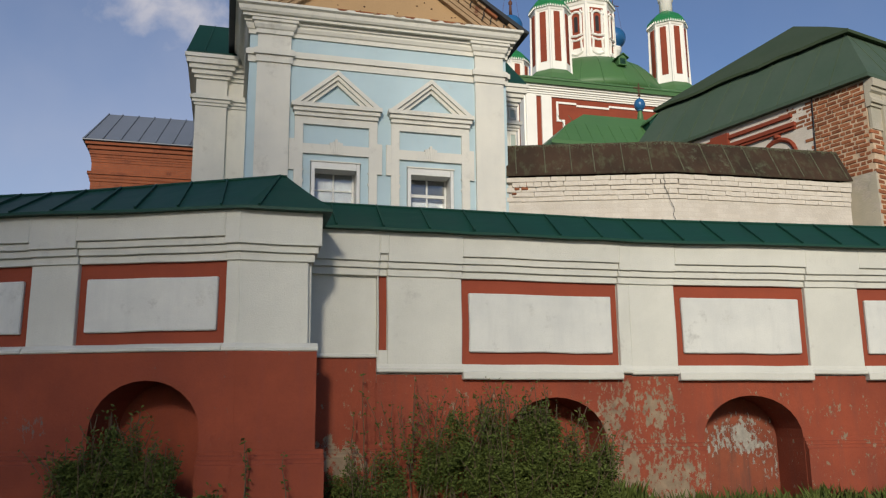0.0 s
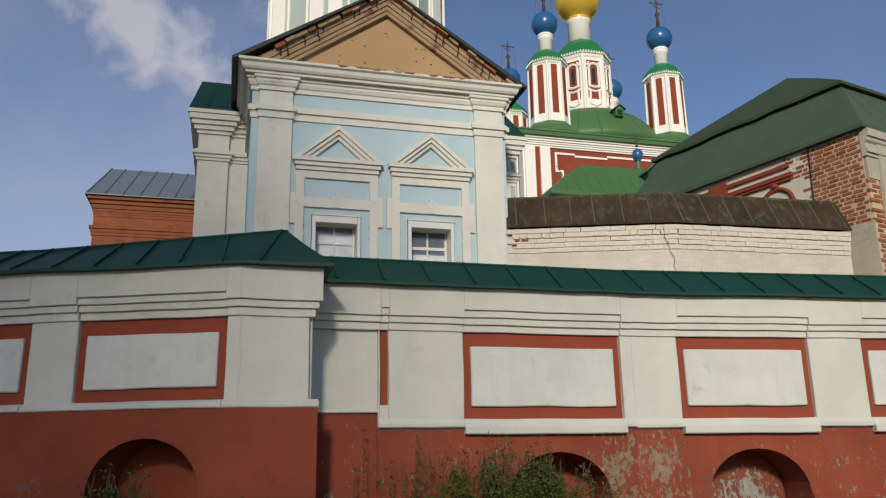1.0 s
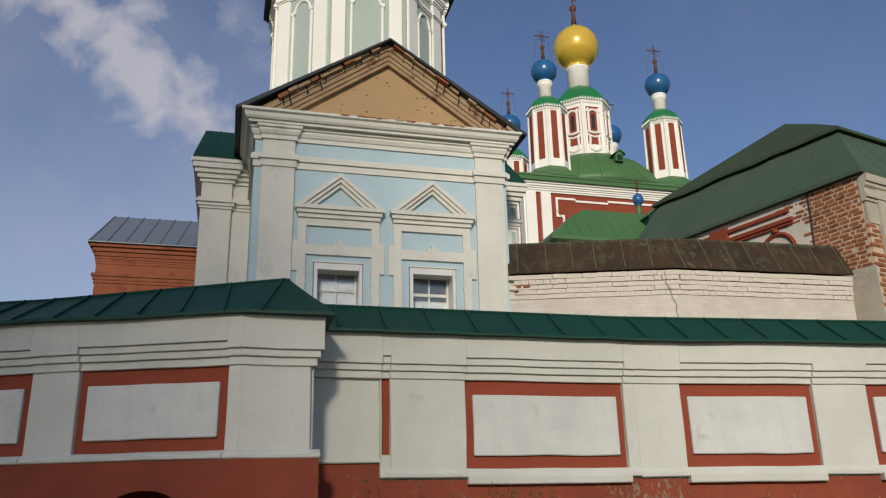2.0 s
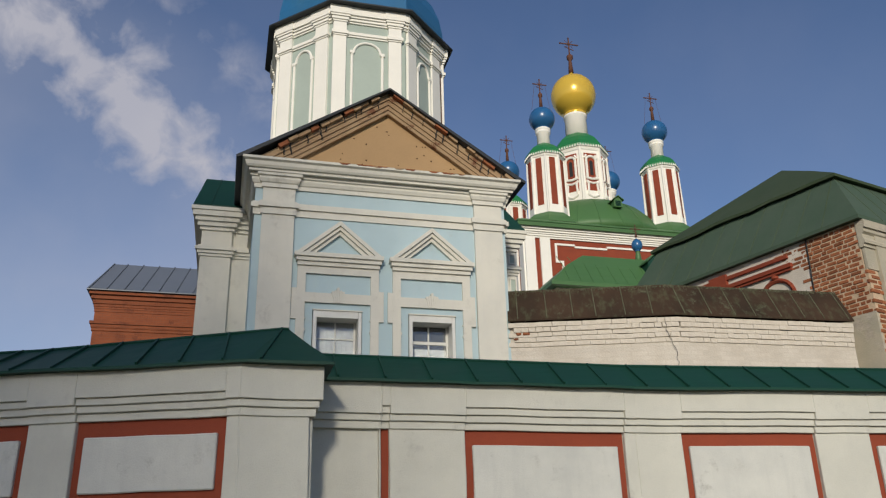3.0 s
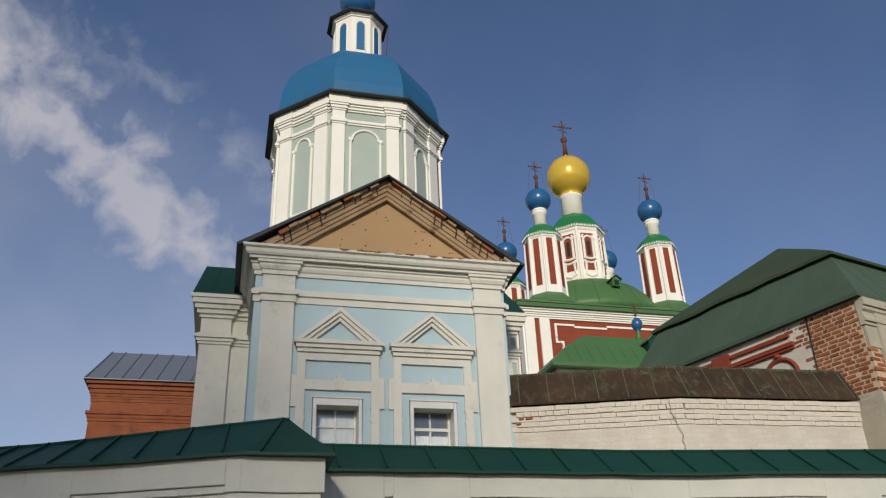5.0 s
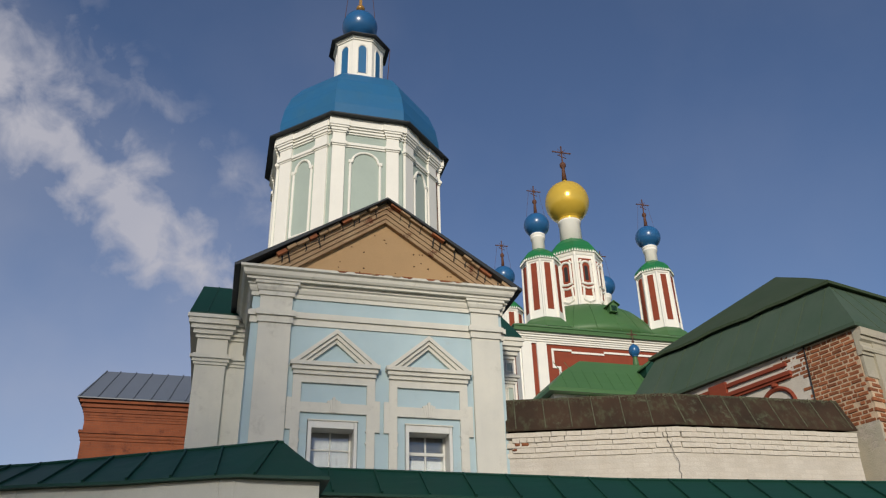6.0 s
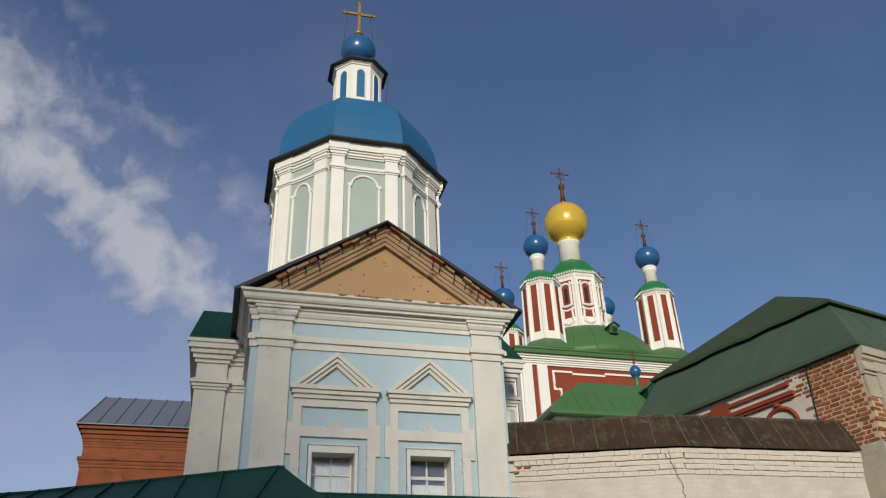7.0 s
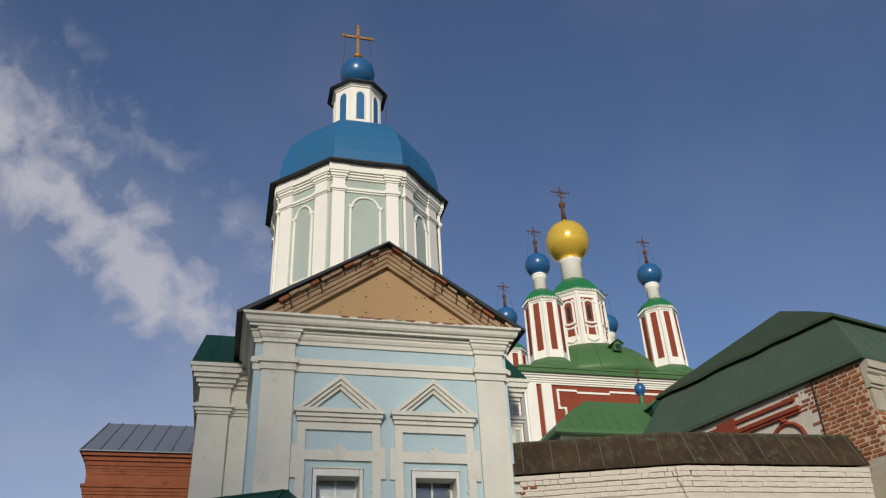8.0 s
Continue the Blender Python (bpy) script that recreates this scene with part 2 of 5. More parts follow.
M_BRICKWALL = surface("orange_brick", (0.29, 0.088, 0.037), (0.20, 0.058, 0.028), rough=0.9, scale=2.5, amount=0.8, bump=0.5, courses=(0.15, 0.075, 0.05), stain=(0.17, 0.055, 0.032), stain_scale=3.0, stain_cut=0.54, stain_soft=0.12)
M_MORTAR = surface("lime_mortar", (0.60, 0.46, 0.32), (0.40, 0.28, 0.18), rough=0.95, scale=3, bump=0.5, grain=25, grain_amt=0.35)
M_WBRICK = surface("whitewashed_brick", (0.67, 0.625, 0.55), (0.52, 0.465, 0.385), scale=2.0, amount=0.7, bump=0.4, grain=30, grain_amt=0.2, drips=(0.55, 0.48, 0.38), drip_amt=0.4)
M_WBRICK_FLUSH = surface("whitewashed_flush_brick", (0.67, 0.625, 0.55), (0.52, 0.465, 0.385), scale=2.0, amount=0.7, bump=0.4, grain=30, grain_amt=0.2, drips=(0.55, 0.48, 0.38), drip_amt=0.4, courses=(0.47, 0.42, 0.35))
M_BEIGE = surface("weathered_plaster", (0.50, 0.45, 0.35), (0.36, 0.34, 0.27), scale=1.2, amount=0.8, bump=0.3, stain=(0.56, 0.50, 0.42), stain_scale=1.6, stain_cut=0.55)
M_RUST = surface("rusted_roof_sheet", (0.062, 0.039, 0.026), (0.034, 0.025, 0.018), rough=0.9, spec=0.1, scale=1.6, amount=0.9, bump=0.2, drips=(0.10, 0.115, 0.065), drip_amt=0.6, stain=(0.13, 0.14, 0.09), stain_scale=3.0, stain_cut=0.57, stain_soft=0.12)
M_MOSS = surface("mossy_seam", (0.13, 0.135, 0.085), (0.06, 0.062, 0.036), rough=0.9, scale=6, amount=0.9, bump=0.3)
M_FRAME = surface("white_window_paint", (0.72, 0.72, 0.68), rough=0.5, scale=3, bump=0.05)
M_DARK = surface("dark_interior", (0.03, 0.03, 0.032), rough=0.9, bump=0)
M_LINEN = surface("lace_curtain", (0.36, 0.365, 0.36), (0.31, 0.315, 0.315), scale=2, amount=0.8, bump=0.1)
M_GROUND = surface("grassy_ground", (0.065, 0.075, 0.03), (0.10, 0.085, 0.05), rough=0.95, scale=0.7, amount=0.9, bump=0.6)
M_LEAF = surface("bush_leaf", (0.105, 0.135, 0.03), (0.055, 0.078, 0.018), rough=0.7, spec=0.15, scale=3, amount=0.7, bump=0, random_amt=0.6)
M_STEM = surface("woody_stem", (0.10, 0.075, 0.045), rough=0.9, scale=5, bump=0.2)
M_GLASS = bpy.data.materials.new("window_glass")
M_GLASS.use_nodes = True
_g = M_GLASS.node_tree.nodes["Principled BSDF"]
_g.inputs["Base Color"].default_value = (0.88, 0.92, 0.93, 1)
_g.inputs["Roughness"].default_value = 0.03
_g.inputs["Transmission Weight"].default_value = 0.95
_g.inputs["IOR"].default_value = 1.75


# ---- building helpers ----
def thing(name, label, category, m=None, group="", kind=""):
    ob = new(name)
    ob.empty_display_size = 0.2
    if m is not None:
        ob.matrix_world = m
    return tagged(ob, label, category, group, kind)


def part(name, bm, material, parent=None, label="", smooth=False, m=None):
    me = bpy.data.meshes.new(name)
    bmesh.ops.recalc_face_normals(bm, faces=bm.faces)
    bm.to_mesh(me)
    bm.free()
    me.materials.append(material)
    if smooth:
        for p in me.polygons:
            p.use_smooth = True
    ob = new(name, me)
    if parent is not None:
        ob.parent = parent
    if m is not None:
        ob.matrix_basis = m
    if label:
        ob["label"] = label
    return ob


def facing(x, y, ux, uy):
    """A pose at plan point x, y whose X runs along the wall and whose Y points into it."""
    return pose(x, y, 0, 0, 0, math.degrees(math.atan2(uy, ux)))


def box(bm, x0, x1, y0, y1, z0, z1, bevel=0.0):
    v = [bm.verts.new(p) for p in ((x0, y0, z0), (x1, y0, z0), (x1, y1, z0), (x0, y1, z0), (x0, y0, z1), (x1, y0, z1), (x1, y1, z1), (x0, y1, z1))]
    fs = [bm.faces.new([v[i] for i in q]) for q in ((0, 3, 2, 1), (4, 5, 6, 7), (0, 1, 5, 4), (1, 2, 6, 5), (2, 3, 7, 6), (3, 0, 4, 7))]
    if bevel:
        bmesh.ops.bevel(bm, geom=list({e for f in fs for e in f.edges}), offset=bevel, segments=1, affect="EDGES")
    return bm


def boxed(*a, **k):
    return box(bmesh.new(), *a, **k)


def worn(bm, amt=0.007, step=0.3):
    """Breaks long edges and shifts them a little, as hand-laid plaster is."""
    bm.edges.ensure_lookup_table()
    for cuts in (3, 2):
        long_ = [e for e in bm.edges if e.calc_length() > step * 2]
        if long_:
            bmesh.ops.subdivide_edges(bm, edges=long_, cuts=cuts, use_grid_fill=True)
    for v in bm.verts:
        p = v.co * 1.7
        v.co += Vector((noise.noise(p), 0.6 * noise.noise(p + Vector((9, 0, 0))), noise.noise(p + Vector((0, 7, 0))))) * amt
    return bm


def prism(bm, pts, y0, y1):
    """A flat shape in X and Z, from y0 to y1."""
    a = [bm.verts.new((x, y0, z)) for x, z in pts]
    b = [bm.verts.new((x, y1, z)) for x, z in pts]
    bm.faces.new(a)
    bm.faces.new(b[::-1])
    for i in range(len(pts)):
        j = (i + 1) % len(pts)
        bm.faces.new((a[j], a[i], b[i], b[j]))
    return bm


def sweep(bm, path, profile, closed=False):
    """A moulding: profile of (out, z) run along a plan path, out to the right-hand side of travel, with mitred corners."""
    pts = [Vector(p) for p in path]
    n = len(pts)
    rings = []
    for i, p in enumerate(pts):
        a = (p - pts[i - 1]).normalized() if (i or closed) else None
        b = (pts[(i + 1) % n] - p).normalized() if (i < n - 1 or closed) else None
        na = Vector((a.y, -a.x)) if a else None
        nb = Vector((b.y, -b.x)) if b else None
        if na and nb:
            k = (na + nb)
            k = k / max(0.2, k.dot(na))
        else:
            k = na or nb
        rings.append([bm.verts.new((p.x + k.x * o, p.y + k.y * o, z)) for o, z in profile])
    for i in range(n if closed else n - 1):
        r, s = rings[i], rings[(i + 1) % n]
        for j in range(len(profile) - 1):
            bm.faces.new((r[j], s[j], s[j + 1], r[j + 1]))
    if not closed:
        for r in (rings[0], rings[-1]):
            if len(r) > 2:
                bm.faces.new(r)
    return bm


def stepped(*steps):
    """Profile of flat bands from (out, z0, z1) rows, bottom to top, closed to the wall."""
    out = [(-0.05, steps[0][1])]
    for o, a, b in steps:
        out += [(o, a), (o, b)]
    return out + [(-0.05, steps[-1][2])]


def lathe(bm, profile, n=32, phase=0.0, cx=0.0, cy=0.0):
    rings = [[bm.verts.new((cx + r * math.cos(phase + 2 * math.pi * i / n), cy + r * math.sin(phase + 2 * math.pi * i / n), z)) for i in range(n)] for r, z in profile]
    for a, b in zip(rings, rings[1:]):
        for i in range(n):
            bm.faces.new((a[i], a[(i + 1) % n], b[(i + 1) % n], b[i]))
    bm.faces.new(rings[0][::-1])
    bm.faces.new(rings[-1])
    return bm


def tube(bm, a, b, r0, r1=None, n=6):
    a, b = Vector(a), Vector(b)
    q = (b - a).to_track_quat("Z", "Y").to_matrix()
    r1 = r0 if r1 is None else r1
    A = [bm.verts.new(a + q @ Vector((r0 * math.cos(6.2832 * i / n), r0 * math.sin(6.2832 * i / n), 0))) for i in range(n)]
    B = [bm.verts.new(b + q @ Vector((r1 * math.cos(6.2832 * i / n), r1 * math.sin(6.2832 * i / n), 0))) for i in range(n)]
    for i in range(n):
        bm.faces.new((A[i], A[(i + 1) % n], B[(i + 1) % n], B[i]))
    bm.faces.new(A[::-1])
    bm.faces.new(B)
    return bm


def arch_pts(xc, hw, zs, rise, n=14):
    return [(xc - hw * math.cos(math.pi * i / n), zs + rise * math.sin(math.pi * i / n)) for i in range(n + 1)]


def niche_wall(bm, x0, x1, z0, z1, y, depth, niches, jitter=0.0):
    """A wall face at y with arched recesses (xc, half width, spring, rise) of that depth, down to z0."""
    edges = [x0]
    for xc, hw, zs, rise in niches:
        edges += [xc - hw, xc + hw]
    edges.append(x1)

    def quad(*p):
        bm.faces.new([bm.verts.new(q) for q in p])
    for i in range(0, len(edges), 2):
        a, b = edges[i], edges[i + 1]
        quad((a, y, z0), (b, y, z0), (b, y, z1), (a, y, z1))
    for xc, hw, zs, rise in niches:
        ar = arch_pts(xc, hw, zs, rise)
        for (xa, za), (xb, zb) in zip(ar, ar[1:]):
            quad((xa, y, za), (xb, y, zb), (xb, y, z1), (xa, y, z1))
        ring = [(xc - hw, z0)] + ar + [(xc + hw, z0)]
        for (xa, za), (xb, zb) in zip(ring, ring[1:]):
            quad((xa, y, za), (xb, y, zb), (xb, y + depth, zb), (xa, y + depth, za))
        bm.faces.new([bm.verts.new((x, y + depth, z)) for x, z in ring])
    return bm


# ---- ground ----
def ground_z(x, y):
    k = min(1.0, max(0.0, (y - 2.0) / 6.5))
    return 0.38 * k * k * (3 - 2 * k)


def build_ground():
    xs = [-1500, -300, -80, -30] + [-16 + i for i in range(33)] + [30, 80, 300, 1500]
    ys = [-1500, -300, -80, -30, -15, -8, -4] + [i * 0.5 for i in range(27)] + [20, 40, 120, 400, 1800]
    bm = bmesh.new()
    g = [[bm.verts.new((x, y, ground_z(x, y) + (0.03 * noise.noise((x * .7, y * .7, 0)) if abs(x) < 17 and -4 < y < 14 else 0))) for x in xs] for y in ys]
    for a, b in zip(g, g[1:]):
        for i in range(len(xs) - 1):
            bm.faces.new((a[i], a[i + 1], b[i + 1], b[i]))
    return tagged(part("ground", bm, M_GROUND, smooth=True), "rough grassy ground at the foot of the wall", "ground", kind="structure")


build_ground()

# ---- whitewashed boundary wall ----
RX, RY = 0.967, 0.255          # the convent's main direction in plan
EAVE, RIDGE = 3.81, 4.22


def wall_cornice(bm, x0, x1, tall, turn=False, lift=0.0):
    """Overhanging bands under the eave; a tall one has one more step."""
    if tall:
        steps = ((0.055, 3.262, 3.352), (0.095, 3.352, 3.440 + lift / 2), (0.13, 3.440 + lift / 2, 3.528 + lift), (0.165, 3.528 + lift, EAVE))
    else:
        steps = ((0.095, 3.257, 3.350), (0.13, 3.350, 3.431), (0.165, 3.431, EAVE))
    for o, a, b in steps:
        box(bm, x0, x1 + (o if turn else 0), -o, 0.02, a, b, bevel=0.006)


def wall_section(name, label, m, x0, x1, bays, ledge, panel, niches, dado_out, pil_out=0.07, red=None, turn=False, step=0.08, lift=0.0, mitre=(0.0, 0.0)):
    """One straight stretch: bays are (x0, x1) of the red-framed panels; what lies between is pilaster."""
    w = thing(name, label, "wall", m, kind="structure")
    z_led0, z_led1 = ledge
    part("core", boxed(x0, x1, 0.0, 0.55, z_led0 - 0.02, EAVE), M_WHITE, w)
    cuts = [x0] + [e for b in bays for e in b] + [x1]
    def ledge_run(a, b, low, o):
        o += 0.0 if step else max(0.0, dado_out - pil_out - 0.03)
        z0 = z_led0 if low else z_led0 + step
        bm = sweep(bmesh.new(), [(a, 0), (b + (o if turn else 0), 0)],
                   [(-0.02, z0), (o - 0.012, z0), (o, z0 + 0.012), (o, (z0 + z_led1) / 2), (o - 0.02, (z0 + z_led1) / 2 + 0.02), (pil_out + 0.004, z_led1 + 0.01), (-0.02, z_led1 + 0.01)])
        part("ledge", worn(bm, 0.009), M_WHITE, w)

    for i in range(0, len(cuts), 2):
        a, b = cuts[i], cuts[i + 1]
        if b - a < 0.012:
            continue
        part("pilaster", worn(boxed(a, b + (0.03 if turn else 0), -pil_out, 0.02, z_led1, 3.27, bevel=0.01), 0.012), M_WHITE, w)
        bm = bmesh.new()
        wall_cornice(bm, a, b, False, turn)
        part("cornice", worn(bm, 0.010), M_WHITE, w)
        ledge_run(a, b, False, pil_out + 0.035)
    for a, b in bays:
        slit = b - a < 0.4
        bm = bmesh.new()
        wall_cornice(bm, a, b, True, lift=lift)
        part("cornice", worn(bm, 0.010), M_WHITE, w)
        ledge_run(a, b, not slit, pil_out + (0.035 if slit else 0.06))
        part("red_frame", boxed(a, b, -0.006, 0.01, 2.35 if slit else z_led1 - 0.01, 3.275), M_RED_TRIM, w, "dark red painted sunk frame")
        if slit:
            part("slit_sill", boxed(a, b, -pil_out, 0.01, z_led1, 2.35), M_WHITE, w)
        else:
            part("panel", worn(boxed(a + 0.1, b - 0.1, -0.055, 0.0, panel[0], panel[1], bevel=0.012), 0.012), M_PANEL, w)
    # red dado with its arched niches
    bm = bmesh.new()
    niche_wall(bm, x0, x1 + (dado_out if turn else 0), 0.0, z_led0 + (0.06 if step else 0.0), -dado_out, 0.66, niches)
    box(bm, x0, x1, -dado_out + 0.67, 0.76, 0.0, z_led0)
    part("dado", bm, red or M_RED, w, "red painted plaster dado with flaking patches")
    gaps = [x0 - mitre[0]] + [e for n in niches for e in (n[0] - n[1] - 0.005, n[0] + n[1] + 0.005)] + [x1 + (dado_out + 0.09 if turn else mitre[1])]
    for i in range(0, len(gaps), 2):
        if gaps[i + 1] - gaps[i] > 0.05:
            bm = bmesh.new()
            sweep(bm, [(gaps[i], 0), (gaps[i + 1], 0)], [(dado_out - 0.02, 0.0), (dado_out + 0.09, 0.0), (dado_out + 0.09, 1.09), (dado_out + 0.065, 1.105), (dado_out + 0.065, 1.135), (dado_out + 0.04, 1.15), (dado_out + 0.04, 1.18), (dado_out + 0.015, 1.195), (dado_out + 0.015, 1.225), (dado_out, 1.24)])
            part("plinth", bm, red or M_RED, w)
    return w


def roof_strip(name, label, eave, ridge, back, seams, hip_end=False, kind="structure"):
    """Sheet-metal capping: three plan polylines and seams across the front slope."""
    r = thing(name, label, "roof", kind=kind)
    bm = bmesh.new()
    e = [bm.verts.new((x, y, EAVE - 0.012)) for x, y in eave]
    e2 = [bm.verts.new((x, y, EAVE + 0.02)) for x, y in eave]
    t = [bm.verts.new(p) for p in ridge]
    k = [bm.verts.new((x, y, EAVE)) for x, y in back]
    for i in range(len(e) - 1):
        bm.faces.new((e[i], e[i + 1], e2[i + 1], e2[i]))
        bm.faces.new((e2[i], e2[i + 1], t[i + 1], t[i]))
        bm.faces.new((t[i], t[i + 1], k[i + 1], k[i]))
        bm.faces.new((e[i], k[i], k[i + 1], e[i + 1]))
    bm.faces.new((e2[-1], k[-1], t[-1]))
    bm.faces.new((e[-1], k[-1], e2[-1]))
    part("sheet", worn(bm, 0.014), M_GREEN, r)
    pts_e, pts_t = [Vector((*p, EAVE + 0.02)) for p in eave], [Vector(p) for p in ridge]
    for i, f, *g in seams:
        a, b = pts_e[i].lerp(pts_e[i + 1], f), pts_t[i].lerp(pts_t[i + 1], g[0] if g else f)
        d = (pts_e[i + 1] - pts_e[i]).normalized()
        nrm = d.cross(b - a).normalized()
        bm = bmesh.new()
        c = [bm.verts.new(p) for p in (a - d * .012, a + d * .012, b + d * .012, b - d * .012)]
        h = [bm.verts.new(v.co + nrm * 0.03) for v in c]
        for q in ((0, 1, 2, 3), (4, 5, 6, 7), (0, 1, 5, 4), (1, 2, 6, 5), (2, 3, 7, 6), (3, 0, 4, 7)):
            bm.faces.new([(c + h)[j] for j in q])
        part("seam", bm, M_GREEN, r)
    for i in range(len(pts_t) - 1):
        part("ridge_roll", tube(bmesh.new(), pts_t[i], pts_t[i + 1], 0.025), M_GREEN, r)
    return r


# right-hand stretch, in two straight runs with a slight bend
MR1 = facing(-1.4, 9.82, RX, RY)
R1END = 4.0
K = Vector((-1.4 + RX * R1END, 9.82 + RY * R1END))
R2X, R2Y = 0.987, 0.159
MR2 = facing(K.x, K.y, R2X, R2Y)
w1 = wall_section("wall_south", "whitewashed wall with red-framed panels and a red dado", MR1, 0.61, R1END,
                  [(0.63, 0.735), (1.685, 3.835)], (2.00, 2.175), (2.34, 3.08), [(2.92, 0.68, 1.24, 0.54)], 0.04, red=M_RED_R1)
w1b = wall_section("wall_corner", "set-back whitewashed stretch beside the bastion", MR1, -1.3, 0.61, [], (2.26, 2.30), (0, 0), [], 0.02, pil_out=0.03, red=M_RED_R1, step=0.0)
w2 = wall_section("wall_east", "whitewashed wall with red-framed panels and a red dado", MR2, 0.0, 9.6,
                  [(0.645, 2.56), (3.375, 5.33), (6.2, 8.1)], (1.985, 2.17), (2.345, 3.09), [(1.66, 0.71, 1.22, 0.57), (7.25, 0.71, 1.22, 0.57)], 0.04, red=M_RED_R2)


bm = bmesh.new()
ring = [(0.97, 0.0), *arch_pts(1.66, 0.69, 1.22, 0.55), (2.35, 0.0)]
prism(bm, ring, 0.0, 0.02)
part("niche_back", bm, M_PEEL, w2, "flaking grey and white plaster at the back of the niche", m=pose(0, 0.602, 0))


def along(m, x, y):
    v = m @ Vector((x, y, 0))
    return (v.x, v.y)


ro_e = [along(MR1, -1.3, -0.27), along(MR1, R1END + 0.0, -0.27), along(MR2, 9.6, -0.27)]
ro_r = [(*along(MR1, -1.3, 0.27), RIDGE), (*along(MR1, R1END, 0.27), RIDGE), (*along(MR2, 9.6, 0.27), RIDGE)]
ro_b = [along(MR1, -1.3, 0.75), along(MR1, R1END, 0.75), along(MR2, 9.6, 0.75)]
seams = [(0, (1.23 + 0.58 * i + 1.3) / 5.3) for i in range(-3, 5)] + [(1, (0.13 + 0.58 * i) / 9.6) for i in range(0, 16)]
roof_strip("wall_roof", "dark green seamed sheet-metal wall capping", ro_e, ro_r, ro_b, seams)

# bastion: two faces meeting at a blunt angle, standing forward of the wall
ML = facing(-2.2, 8.82, 0.9926, -0.1216)
MB = facing(-2.2, 8.82, RX, RY)
w3 = wall_section("bastion_wall", "whitewashed bastion wall with red-framed panels", ML, -9.0, 0.032,
                  [(-8.7, -6.98), (-6.42, -4.70), (-4.14, -2.42), (-1.86, -0.14)], (2.27, 2.35), (2.50, 3.09), [(-0.96, 0.62, 1.42, 0.55)], 0.13, step=0.0, lift=-0.018, mitre=(0.0, 0.016))
w4 = wall_section("bastion_end", "plain whitewashed corner of the bastion", MB, -0.032, 0.70, [], (2.27, 2.35), (0, 0), [], 0.13, turn=True, step=0.0, mitre=(0.016, 0.0))
# its short return towards the wall
MRET = facing(*along(MB, 0.70, 0.0), -RY, RX)
w5 = wall_section("bastion_return", "short whitewashed return of the bastion", MRET, -0.004, 1.0, [], (2.27, 2.35), (0, 0), [], 0.13, step=0.0)
be = [along(ML, -9.0, -0.27), along(ML, -2.9, -0.27), along(MB, 0.03, -0.27), along(MB, 0.96, -0.27)]
br = [(*along(ML, -9.0, 0.5), 4.24), (*along(ML, -2.75, 0.5), 4.25), (*along(MB, 0.42, 0.55), 4.40), (*along(MB, 0.5, 0.55), 4.40)]
bb = [along(ML, -9.0, 1.3), along(ML, -2.9, 1.3), along(MB, 0.0, 1.3), along(MB, 0.96, 1.3)]
roof_strip("bastion_roof", "dark green seamed sheet-metal bastion roof", be, br, bb,
           [(2, 0.14, 0.0)] + [(1, (2.65 - 0.475 * i) / 2.93, (2.50 - 0.475 * i) / 3.2) for i in range(0, 6)]
           + [(0, (5.98 - 0.475 * i) / 6.1, (5.98 - 0.475 * i) / 6.25) for i in range(0, 12)])

# ---- pale blue gabled church front ----
MBL = facing(-1.12, 14.93, RX, RY)
BC = 0.03


